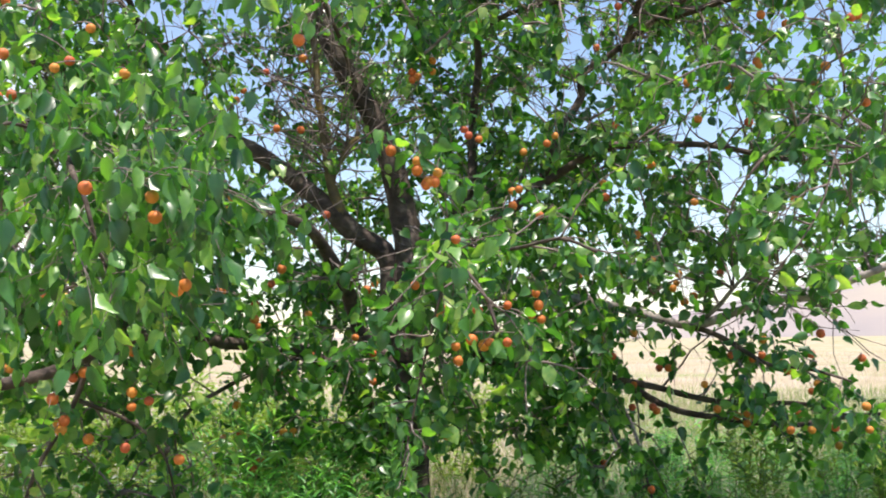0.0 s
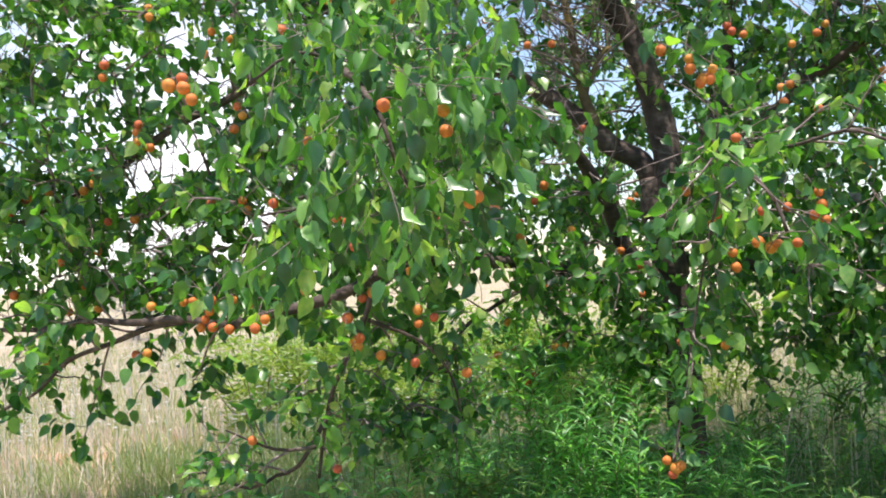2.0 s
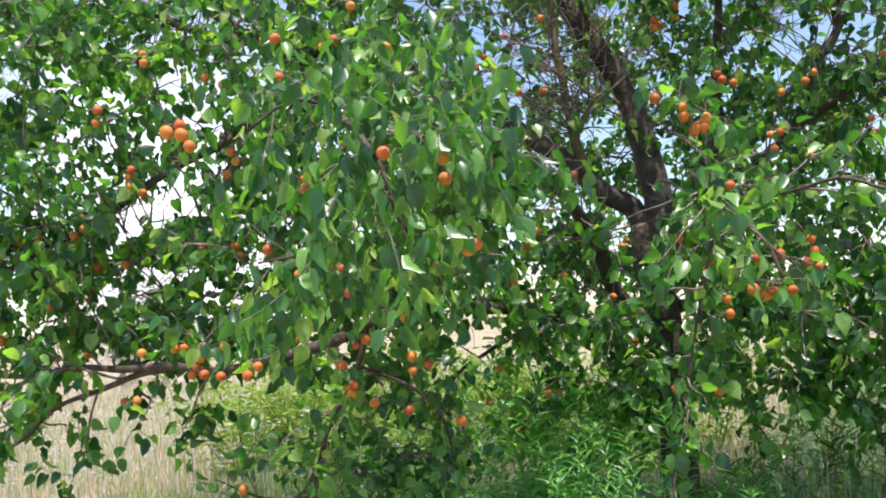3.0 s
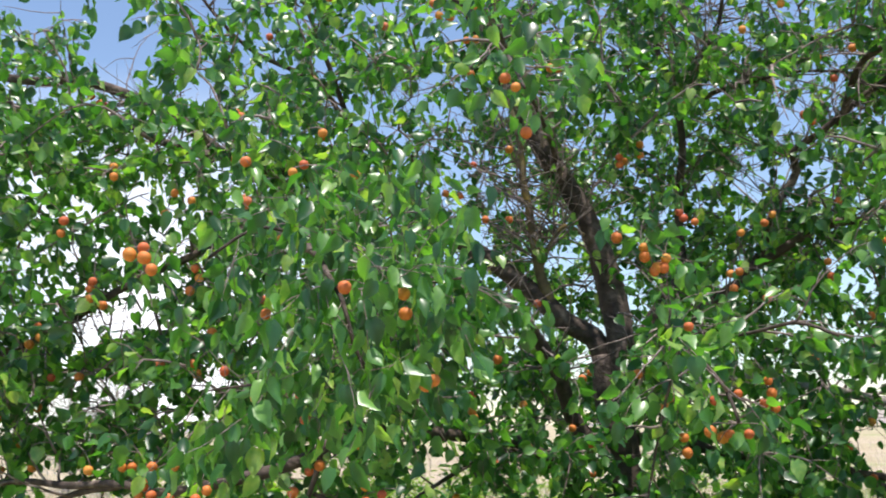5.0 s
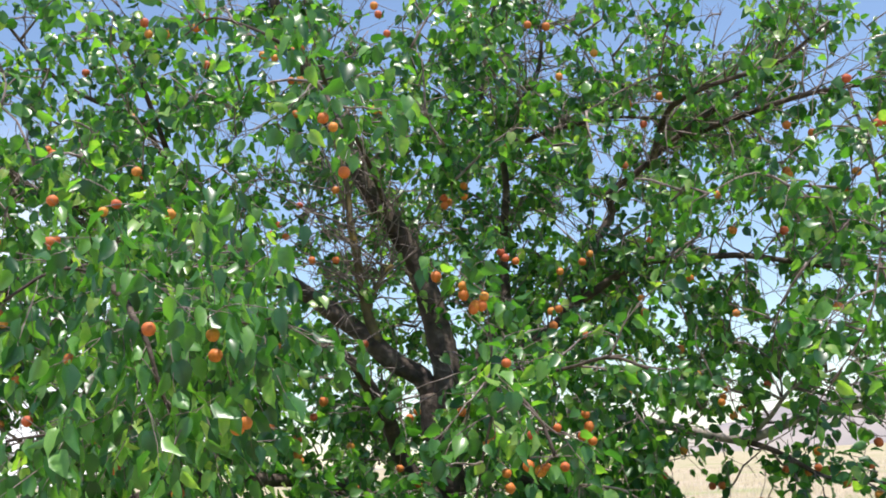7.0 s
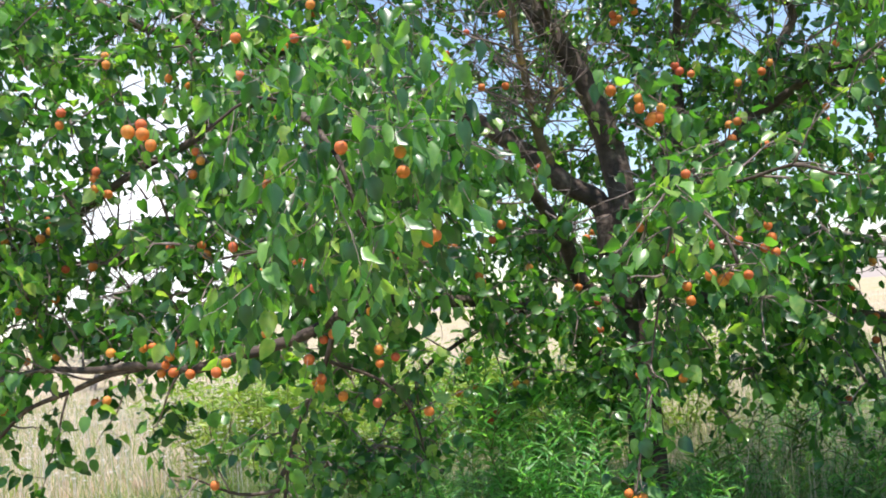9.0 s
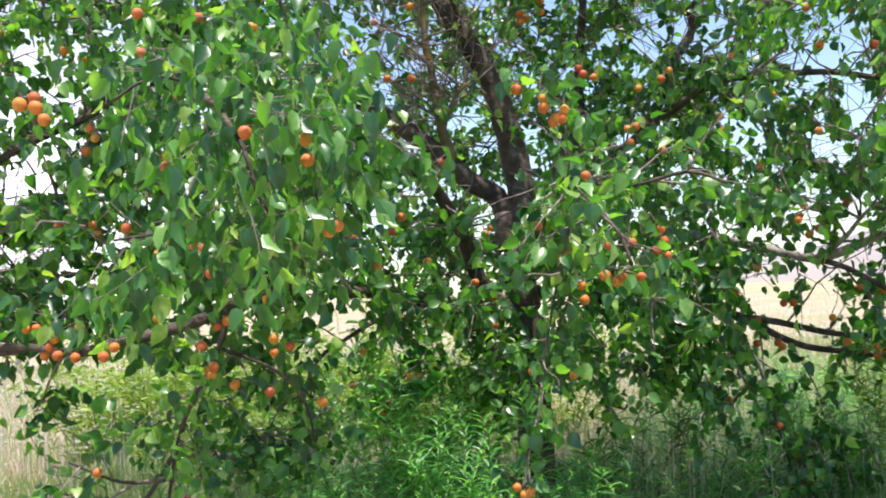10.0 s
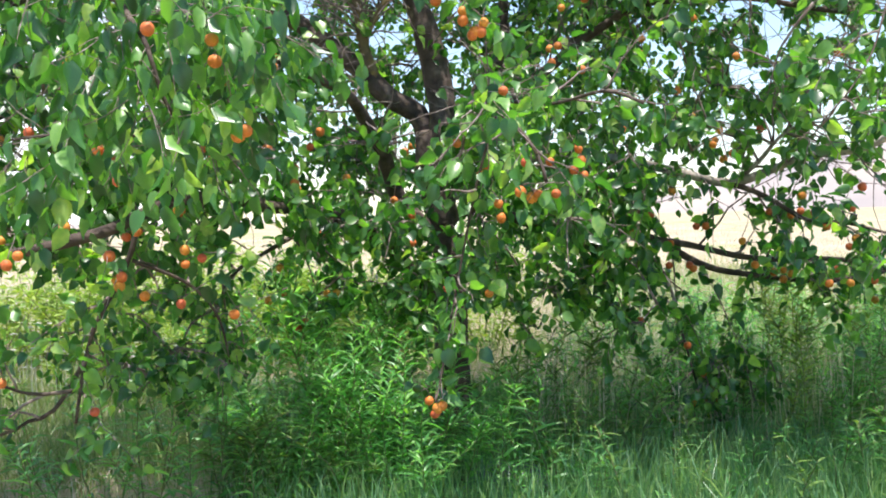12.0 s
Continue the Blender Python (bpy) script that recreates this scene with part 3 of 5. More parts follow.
def shoot(start, way, length, droop, steps):
    """A bent line that starts along way and droops or rises on."""
    pts = [np.array(start)]
    d = unit(np.array(way))
    for _ in range(steps):
        d = unit(d + rng.normal(0, 0.13, 3) + np.array([0, 0, -droop]))
        pts.append(pts[-1] + d * length / steps)
    return np.array(pts)


def leaf_on(p, out, size):
    if p[2] < 0.25 or (airy(p) and rng.random() > 0.11):
        return
    loose = 0.3 if p[1] < 3.0 else 0.8
    hang = unit(np.array([0, 0, -1.0]) + (0.3 + loose * 0.6) * out + rng.normal(0, loose, 3))
    face = unit(rng.normal(0, 0.8, 3) + np.array([0.0, -0.3, 0.45]))
    root = p + out * rng.uniform(0.012, 0.03) + np.array([0, 0, -0.008])
    crown.add(root, hang, face, size * rng.uniform(0.72, 1.2))


def leafy_twig(start, way, length, size, droop=0.06, thick=0.0024, sparse=1.0):
    if airy(start) and rng.random() < 0.6:
        return
    line = shoot(start, way, length, droop, 5)
    fine = 0.55 if start[1] < 3.0 else 1.0
    add_twig(line, thick * fine, 0.0012 * fine)
    n = int(length / 0.024 * sparse)
    for k in range(n):
        u = (k + 0.6) / n
        if u < 0.12:
            continue
        i = min(4, int(u * 5))
        p = line[i] + (line[i + 1] - line[i]) * (u * 5 - i)
        t = unit(line[i + 1] - line[i])
        a = k * 2.4 + rng.uniform(-0.5, 0.5)
        side = unit(np.cross(t, [0.3, 0.2, 1.0]))
        out = unit(math.cos(a) * side + math.sin(a) * np.cross(t, side) + 0.4 * t)
        leaf_on(p, out, size)


def branchlet(start, way, length, size, thick, droop=0.02, gap_step=0.075, reach=1.0):
    line = shoot(start, way, length, droop, 8)
    fine = 0.55 if start[1] < 3.0 else 1.0
    add_twig(line, thick * fine, 0.002 * fine)
    n = max(2, int(length / gap_step))
    for k in range(n):
        u = (k + rng.uniform(0.3, 1.0)) / n
        if u < 0.12:
            continue
        i = min(7, int(u * 8))
        p = line[i] + (line[i + 1] - line[i]) * (u * 8 - i)
        t = unit(line[i + 1] - line[i])
        leafy_twig(p, 0.6 * t + unit(rng.normal(0, 1, 3)) * 0.9 + np.array([0, 0, 0.1]), rng.uniform(0.06, 0.22) * reach, size)
    leafy_twig(line[-1], line[-1] - line[-2], 0.16 * reach, size)


def dress(line, r0, r1, density, size=0.074, step=0.21, length=(0.3, 0.75), rise=0.25, first=0.22):
    """Grow branchlets along a limb, more towards its end."""
    seg = np.linalg.norm(np.diff(line, axis=0), axis=1)
    total = seg.sum()
    s = first * total
    pos = np.concatenate([[0], np.cumsum(seg)])
    while s < total:
        i = min(len(line) - 2, int(np.searchsorted(pos, s)) - 1)
        i = max(i, 0)
        p = line[i]
        t = unit(line[i + 1] - line[i])
        side = unit(np.cross(t, rng.normal(0, 1, 3)))
        f = s / total
        branchlet(p, 0.55 * t + 0.9 * side + np.array([0, 0, rise]), rng.uniform(*length) * (1.1 - 0.5 * f), size, (0.0080 - 0.0035 * f) * (0.5 if step < 0.1 else 1.0), rng.uniform(0.0, 0.06))
        s += step / density * rng.uniform(0.5, 1.5)


for line, r0, r1, density in LINES:
    if line[-1][1] < 2.5:
        dress(line, r0, r1, density, size=0.058, step=0.04, length=(0.1, 0.33), rise=0.0, first=0.3 if len(line) > 60 else 0.1)
    elif line[-1][1] < 4.0 and r0 < 0.0065:
        dress(line, r0, r1, density, size=0.06, step=0.1, length=(0.08, 0.2), first=0.3)
    elif line[-1][1] < 4.0:
        dress(line, r0, r1, density, size=0.055 if line[-1][2] < 1.25 else 0.068, step=0.115, length=(0.15, 0.45), first=0.4)
    else:
        dress(line, r0, r1, density, size=0.071, step=0.15)

NODES = [p for line, r0, r1, d in LINES for p in line[len(line) // 8 :: 3] if p[1] > 3.9]


def crown_points(n, centre, radii, low, keep):
    """Ends for the outer branches: spots inside a rounded crown that the keep rule allows."""
    out = []
    while len(out) < n:
        v = rng.uniform(-1, 1, 3)
        if not 0.12 < (v ** 2).sum() < 1:
            continue
        p = np.array(centre) + v * np.array(radii)
        if p[2] > low and p[1] > 3.3 and keep(p) and not airy(p) and not is_open(p):
            out.append(p)
    return out


BRANCHES = []


def grow(ends, size, step=0.058):
    """Join every end to the nearest wood by a bent branch and dress it with leafy twigs."""
    nodes = np.array(NODES)
    reach = [np.sqrt(((nodes - e) ** 2).sum(1)).min() for e in ends]
    for k in np.argsort(reach):
        e = ends[k]
        d2 = ((nodes - e) ** 2).sum(1)
        near_node = nodes[int(np.argmin(d2))]
        length = math.sqrt(float(d2.min()))
        if length < 0.12:
            near_node = e + np.array([0.1, 0.1, -0.15])
            length = 0.2
        bow = (near_node + e) / 2 + np.array([0, 0, 0.16 * length]) + rng.normal(0, 0.08, 3) * length
        line = spline([near_node, bow, e], 0.07)
        thick = 0.0045 + 0.008 * min(length, 1.3)
        if length > 0.55 and len(BRANCHES) < 240:
            v, f = tube(line, thick, 0.0022, 6, 0.03)
            BRANCHES.append(mesh_object("branch", v, f, mat_twig, tree))
        else:
            add_twig(line, thick, 0.0022)
        nodes = np.vstack([nodes, line[len(line) // 3 :: 2]])
        seg = np.linalg.norm(np.diff(line, axis=0), axis=1)
        total = seg.sum()
        n = max(4, int(min(total, 0.75) / step))
        for j in range(n):
            f = 1 - (min(total, 0.75) / total) * (j + rng.uniform(0, 1)) / n
            i = min(len(line) - 2, int(f * (len(line) - 1)))
            t = unit(line[i + 1] - line[i])
            leafy_twig(line[i], 0.5 * t + unit(rng.normal(0, 1, 3)) + np.array([0, 0, 0.1]), rng.uniform(0.07, 0.24), size)


def main_crown(p):
    x, y, z = p
    if x > 0.25:
        return z > 1.68 + 0.12 * (y - 5.5)
    if x > -1.6:
        return z > 1.75 - 0.6 * (y > 6.0)
    return z > 1.3 and 3.3 + 0.25 * max(0, 2.2 - z) < y < 5.4 + 0.6 * min(0, x + 2.6)


grow(crown_points(440, (-0.8, 6.4, 3.0), (4.4, 2.3, 2.9), 1.1, main_crown), 0.066)
grow(crown_points(90, (-0.5, 7.1, 2.9), (1.4, 0.9, 1.1), 1.1, main_crown), 0.06)
grow(crown_points(100, (-0.6, 6.9, 2.0), (1.6, 1.0, 1.1), 1.1, main_crown), 0.062)
grow(crown_points(60, (-0.6, 5.9, 4.2), (1.6, 1.2, 0.9), 1.1, main_crown), 0.066)
grow(crown_points(80, (1.6, 5.5, 2.5), (1.8, 1.4, 1.4), 1.5, main_crown), 0.066)
grow(crown_points(220, (-2.75, 4.2, 2.4), (1.85, 1.3, 1.4), 1.25, main_crown), 0.065)
grow(crown_points(38, (0.1, 5.0, 1.5), (0.7, 0.8, 0.7), 0.95, lambda p: True), 0.066)
grow(crown_points(8, (-0.95, 5.05, 1.1), (0.55, 0.5, 0.5), 0.4, lambda p: True), 0.064)
grow(crown_points(6, (-0.8, 6.2, 1.1), (0.9, 0.5, 0.5), 0.4, lambda p: True), 0.064)
grow(crown_points(14, (-1.5, 3.95, 0.95), (0.5, 0.4, 0.45), 0.4, lambda p: True), 0.056)
grow(crown_points(100, (-2.95, 4.1, 2.1), (1.0, 0.8, 0.8), 1.25, main_crown), 0.065)
grow(crown_points(30, (1.1, 5.3, 2.4), (0.8, 0.6, 0.5), 1.1, main_crown), 0.066)
grow(crown_points(60, (-2.85, 4.35, 2.5), (1.1, 0.75, 0.9), 1.4, main_crown), 0.065)
grow(crown_points(30, (-1.6, 6.2, 3.3), (0.6, 0.6, 0.7), 1.4, lambda p: True), 0.06)
grow(crown_points(60, (-2.05, 4.05, 1.67), (0.8, 0.7, 0.36), 1.35, lambda p: True), 0.064)
grow(crown_points(14, (0.25, 5.1, 1.45), (0.5, 0.4, 0.4), 0.95, lambda p: True), 0.066)
grow(crown_points(15, (-0.85, 4.9, 1.3), (0.4, 0.4, 0.35), 0.6, lambda p: True), 0.064)
grow(crown_points(22, (1.2, 4.6, 2.4), (1.1, 0.7, 0.55), 1.1, main_crown), 0.066)
grow(crown_points(30, (0.9, 6.2, 1.95), (0.9, 0.7, 0.5), 1.1, main_crown), 0.064)
grow(crown_points(14, (1.05, 5.40, 0.45), (0.22, 0.25, 0.28), 0.35, lambda p: True), 0.062)

grow(crown_points(12, (0.25, 5.2, 1.0), (0.42, 0.4, 0.34), 0.6, lambda p: True), 0.066)
grow(crown_points(10, (-0.45, 4.95, 1.15), (0.32, 0.35, 0.45), 0.6, lambda p: True), 0.066)
grow(crown_points(10, (-1.6, 3.75, 0.98), (0.22, 0.3, 0.4), 0.45, lambda p: True), 0.052)
grow(crown_points(110, (-2.0, 6.2, 3.7), (1.7, 1.0, 1.0), 2.9, lambda p: True), 0.056)
grow(crown_points(55, (1.6, 6.3, 3.5), (1.3, 0.9, 0.9), 2.4, lambda p: True), 0.058)
grow(crown_points(50, (-0.7, 7.0, 2.9), (0.9, 0.6, 0.7), 1.4, lambda p: True), 0.058)
grow(crown_points(20, (-0.2, 5.3, 3.6), (0.7, 0.6, 0.5), 1.4, lambda p: True), 0.064)



def tufts(n, centre, spread_by, size):
    """A small leafy clump hung about one spot."""
    grow([np.array(centre) + rng.normal(0, 0.5, 3) * np.array(spread_by) for _ in range(n)], size)


grow(crown_points(16, (-1.25, 6.3, 1.75), (0.35, 0.3, 0.3), 1.3, lambda p: True), 0.06)
tufts(2, (-0.68, 4.7, 2.80), (0.10, 0.12, 0.08), 0.064)
tufts(2, (-0.86, 4.7, 3.08), (0.10, 0.12, 0.08), 0.064)
tufts(3, (-0.45, 5.1, 2.02), (0.08, 0.1, 0.06), 0.066)
tufts(8, (-0.10, 5.0, 1.03), (0.2, 0.2, 0.16), 0.07)
tufts(8, (0.31, 5.2, 1.12), (0.22, 0.2, 0.16), 0.07)
tufts(4, (-0.21, 4.6, 1.30), (0.16, 0.16, 0.14), 0.072)

# bare dead twigs in the shaded inside of the crown
for k in range(430):
    line, r0, r1, d = LINES[int(rng.integers(0, 24))]
    i = int(rng.integers(len(line) // 5, max(len(line) // 5 + 2, 4 * len(line) // 5)))
    if line[i][1] < 4.6 or line[i][2] < 1.75:
        continue
    away = unit(line[i] - np.array([-0.5, 5.7, 1.8]))
    first = shoot(line[i], rng.normal(0, 0.8, 3) * np.array([1, 1, 0.6]) + 0.5 * away + np.array([0, 0, 0.15]), rng.uniform(0.3, 1.0), 0.01, 7)
    add_twig(first, 0.0058, 0.0018)
    for j in range(3):
        add_twig(shoot(first[int(rng.integers(2, 7))], 0.6 * away + rng.normal(0, 0.8, 3), rng.uniform(0.12, 0.42), 0.0, 4), 0.0030, 0.0012)


# ---- fruit ----
def fruit_mesh(seed):
    r = random.Random(seed)
    n, k = 16, 11
    verts, faces = [(0, 0, 0.92)], []
    stretch = r.uniform(0.94, 1.08)
    for j in range(1, k):
        th = math.pi * j / k
        for i in range(n):
            ph = 2 * math.pi * i / n
            d = min(ph, 2 * math.pi - ph)
            g = 1 - 0.09 * math.exp(-(d / 0.35) ** 2)
            top = 1 - 0.10 * math.exp(-(th / 0.45) ** 2)
            rr = g * (1 + 0.03 * math.sin(2 * ph + seed))
            verts.append((rr * math.sin(th) * math.cos(ph), rr * math.sin(th) * math.sin(ph), stretch * math.cos(th) * top))
    verts.append((0, 0, -1.02 * stretch))
    for i in range(n):
        faces.append((0, 1 + i, 1 + (i + 1) % n))
        for j in range(k - 2):
            a, b = 1 + j * n + i, 1 + j * n + (i + 1) % n
            faces.append((a, a + n, b + n, b))
        faces.append((1 + (k - 2) * n + i, len(verts) - 1, 1 + (k - 2) * n + (i + 1) % n))
    me = bpy.data.meshes.new("apricot")
    me.from_pydata(verts, [], faces)
    me.polygons.foreach_set("use_smooth", [True] * len(faces))
    me.materials.append(mat_fruit)
    return me


FRUIT = [fruit_mesh(s) for s in range(4)]
HUNG = []
STALK = bpy.data.meshes.new("stalk")
st_v, st_f = tube(np.array([(0, 0, 0.86), (0.03, 0.02, 1.1), (0.1, 0.06, 1.35)]), 0.07, 0.05, 6)
STALK.from_pydata([tuple(v) for v in st_v], [], st_f)
STALK.materials.append(mat_twig)


def fruits(places):
    for x, y, z in places:
        ob = new("apricot", FRUIT[int(rng.integers(4))])
        ob.parent = tree
        r = (0.0155 + 0.0055 * min(1.0, (y - 2.0) / 2.5)) * rng.uniform(0.9, 1.1)
        turn = Euler((rng.uniform(-0.5, 0.5), rng.uniform(-0.5, 0.5), rng.uniform(0, 6.28)))
        ob.matrix_basis = Matrix.LocRotScale((x, y, z), turn, (r, r, r))
        stalk = new("stalk", STALK)
        stalk.parent = ob
        HUNG.append((x, y, z))
        spur = np.array([x, y + 0.01, z + r * 1.15])
        leafy_twig(spur, rng.normal(0, 1, 3) + np.array([0, 0.5, 0.6]), rng.uniform(0.12, 0.22), 0.05 if y < 2.6 else 0.062, sparse=0.9)


fruits([(-1.37, 2.10, 1.91), (-1.41, 2.10, 1.92), (-1.35, 2.10, 1.88), (-1.39, 2.13, 1.94)])
fruits([(-0.83, 2.00, 1.80), (-0.74, 2.15, 1.80), (-0.75, 2.20, 1.76), (-0.71, 2.30, 1.61), (-0.73, 2.30, 1.60)])
fruits([(-2.02, 3.60, 2.14), (-2.00, 3.60, 2.10), (-2.04, 3.60, 2.05), (-1.72, 3.60, 2.00), (-2.49, 3.60, 2.08), (-2.48, 3.60, 2.11), (-2.49, 3.60, 2.04), (-1.38, 3.00, 1.66), (-1.33, 3.00, 1.61), (-1.30, 3.00, 1.61), (-2.02, 3.60, 1.76), (-2.16, 3.60, 1.76), (-2.43, 3.60, 2.01)])
fruits([(-2.94, 3.90, 1.97), (-2.93, 3.90, 1.92), (-2.98, 3.90, 1.89), (-3.17, 3.90, 1.89), (-3.30, 3.90, 1.87), (-3.38, 3.90, 1.82), (-2.92, 3.90, 1.61), (-3.02, 3.90, 1.45), (-3.39, 3.90, 1.43), (-3.09, 3.90, 1.34), (-3.27, 3.90, 1.88)])
fruits([(-2.16, 3.35, 1.37), (-2.12, 3.35, 1.37), (-2.04, 3.35, 1.37), (-2.05, 3.35, 1.33), (-2.07, 3.35, 1.30), (-2.09, 3.35, 1.27), (-2.04, 3.35, 1.27), (-1.72, 3.15, 1.30), (-1.76, 3.15, 1.27), (-1.97, 3.35, 1.26), (-1.76, 3.35, 1.27), (-1.88, 3.35, 1.35)])
fruits([(-1.45, 3.40, 1.35), (-1.41, 3.20, 1.21), (-1.39, 3.20, 1.22), (-1.40, 3.20, 1.19), (-1.26, 3.40, 1.44), (-1.24, 3.40, 1.30), (-1.24, 3.40, 1.25), (-1.39, 3.40, 1.14)])
fruits([(-3.14, 3.80, 1.12), (-2.68, 3.80, 1.14), (-2.53, 3.80, 2.65), (-1.90, 3.80, 2.46), (-2.15, 3.80, 2.47), (-2.27, 3.80, 2.42)])
fruits([(-1.13, 4.70, 1.64), (-1.13, 4.70, 1.57), (-1.12, 4.70, 1.54), (-1.05, 4.70, 1.74), (-1.00, 4.70, 1.81), (-1.32, 3.60, 1.44), (-1.23, 2.50, 1.81), (-1.32, 5.20, 2.81), (-1.01, 5.20, 2.59), (-0.87, 5.20, 2.13), (-0.39, 5.30, 2.89)])
fruits([(-0.24, 3.35, 2.05), (-0.20, 3.35, 2.01), (-0.17, 3.35, 2.04), (-0.21, 3.35, 2.00), (-0.18, 3.35, 2.01), (-0.10, 4.70, 2.44), (-0.05, 4.70, 2.42), (-0.12, 4.70, 2.47), (0.17, 5.00, 2.41), (0.14, 4.80, 2.19), (0.21, 4.20, 1.99)])
fruits([(0.19, 4.20, 1.66), (0.20, 4.20, 1.61), (0.17, 4.20, 1.57), (0.21, 4.20, 1.55), (0.07, 4.20, 1.61), (-0.20, 4.20, 1.60), (-0.14, 4.20, 1.38), (-0.06, 3.40, 1.47), (-0.00, 3.40, 1.46), (0.06, 3.40, 1.46), (-0.02, 3.45, 1.45)])
fruits([(-0.60, 5.00, 1.26), (-0.69, 5.00, 1.48), (-0.60, 5.00, 1.40), (-0.93, 5.00, 1.60), (-0.37, 4.15, 1.09), (-0.21, 4.60, 1.03), (-1.12, 4.80, 0.89), (-0.96, 4.80, 1.03), (-0.42, 3.70, 0.70), (-0.39, 3.70, 0.67), (-0.37, 3.70, 0.68), (-0.40, 3.70, 0.65)])
fruits([(0.35, 5.30, 2.55), (0.73, 5.30, 2.65), (0.60, 5.30, 2.29), (0.97, 5.30, 1.75), (1.06, 5.30, 1.68), (1.20, 5.30, 1.80), (0.74, 5.30, 1.49), (0.56, 5.30, 1.46), (0.56, 5.30, 1.40), (0.59, 5.30, 1.42), (1.24, 5.30, 1.37), (1.35, 5.30, 1.35), (1.47, 5.30, 1.36), (1.49, 5.30, 1.33), (1.41, 5.30, 1.45)])
fruits([(1.71, 5.50, 1.17), (1.64, 5.50, 1.05), (1.36, 5.50, 1.05), (1.40, 5.50, 1.03), (1.31, 5.50, 1.04), (0.95, 5.50, 1.30), (0.86, 5.50, 1.09), (0.88, 5.50, 1.07), (0.59, 5.50, 0.79), (0.84, 5.50, 0.65), (0.93, 5.50, 0.49), (0.95, 5.50, 0.34), (0.88, 5.50, 0.33), (1.52, 5.00, 2.14), (1.58, 4.90, 1.48), (1.84, 5.50, 0.88)])
fruits([(-1.71, 4.30, 3.56), (-1.63, 4.30, 3.55), (-1.48, 4.30, 3.57), (-1.42, 4.30, 3.55), (-1.43, 4.30, 3.62), (-1.73, 4.30, 3.62), (-1.43, 4.30, 3.38), (-2.24, 4.80, 3.61), (-2.19, 4.30, 3.02), (-2.16, 4.30, 3.00), (-1.40, 3.20, 2.42), (-1.53, 3.00, 2.39), (-1.34, 2.60, 2.15)])
fruits([(-1.29, 4.70, 3.65), (-1.26, 4.70, 3.58), (-1.20, 4.70, 3.61), (-1.20, 4.70, 3.56), (-1.11, 4.70, 3.59), (-1.12, 4.70, 3.43), (-0.99, 4.70, 3.77), (-0.67, 4.70, 3.28), (-0.66, 4.70, 3.23), (-0.70, 4.70, 3.24), (-0.58, 2.85, 2.51), (-0.62, 2.90, 2.56), (-0.62, 4.70, 3.64), (-0.68, 4.70, 3.80)])
fruits([(-0.41, 5.20, 2.85), (-0.41, 5.20, 2.89), (-0.30, 5.20, 2.89), (-1.00, 5.20, 2.98), (-0.06, 5.60, 3.29), (0.46, 5.20, 3.65), (-0.23, 5.80, 4.22), (0.11, 5.20, 3.85), (0.21, 5.20, 3.83), (0.79, 5.20, 3.37), (0.62, 5.20, 3.34), (0.26, 5.20, 3.53), (1.04, 5.20, 2.80), (0.66, 5.20, 2.58), (0.30, 5.20, 2.49)])
fruits([(1.38, 5.00, 3.09), (1.50, 5.00, 3.04), (1.36, 5.00, 2.83), (1.35, 5.00, 2.85), (1.20, 5.00, 2.73), (1.34, 5.00, 2.65), (1.57, 4.60, 3.17), (1.74, 4.70, 3.01), (1.75, 4.70, 2.98), (1.72, 4.70, 2.97), (1.63, 5.00, 2.74), (0.81, 5.00, 2.33), (0.11, 5.00, 2.21), (0.93, 5.00, 1.78), (0.90, 5.00, 1.71), (1.51, 5.00, 2.14)])
fruits([(-2.48, 4.30, 3.28), (-2.47, 4.30, 3.22), (-2.99, 4.30, 3.18), (-2.94, 4.30, 3.14), (-2.91, 4.30, 3.12), (-3.27, 4.30, 2.98), (-3.22, 4.30, 2.97), (-2.34, 3.50, 2.52), (-2.59, 4.30, 2.78), (-2.21, 4.30, 2.79), (-2.15, 4.30, 2.78), (-1.36, 3.00, 2.34), (-1.92, 4.80, 3.02), (-3.37, 4.30, 2.72), (-2.57, 3.50, 2.30)])
fruits([(1.58, 4.90, 1.08), (1.53, 4.90, 1.38), (1.63, 4.90, 1.03), (1.52, 4.90, 1.02), (1.14, 5.20, 1.10), (0.35, 5.00, 1.53)])
fruits([(-1.33, 3.20, 2.53), (-1.21, 3.20, 2.37), (-1.36, 5.20, 2.76), (-0.56, 2.90, 2.38), (-1.20, 5.20, 2.91), (-1.14, 5.20, 2.60), (-1.27, 5.20, 2.28), (-1.11, 3.50, 1.90), (-0.30, 5.20, 2.95), (0.11, 4.80, 2.11), (0.53, 5.20, 3.04), (0.69, 5.20, 3.22), (1.77, 4.70, 2.56), (1.59, 4.70, 2.74), (0.83, 5.20, 2.26), (0.60, 5.20, 2.20), (1.02, 5.00, 2.14), (1.01, 5.30, 1.65), (0.80, 5.00, 1.85), (0.63, 5.00, 1.77), (-0.22, 4.20, 1.56), (-0.32, 4.20, 1.70), (-0.63, 5.00, 1.72), (-1.16, 3.50, 1.62), (-0.91, 5.00, 1.39), (-1.65, 3.35, 1.39), (-1.41, 3.40, 1.37), (-1.24, 4.80, 1.16), (-1.01, 4.80, 1.03), (-1.18, 3.40, 1.27)])
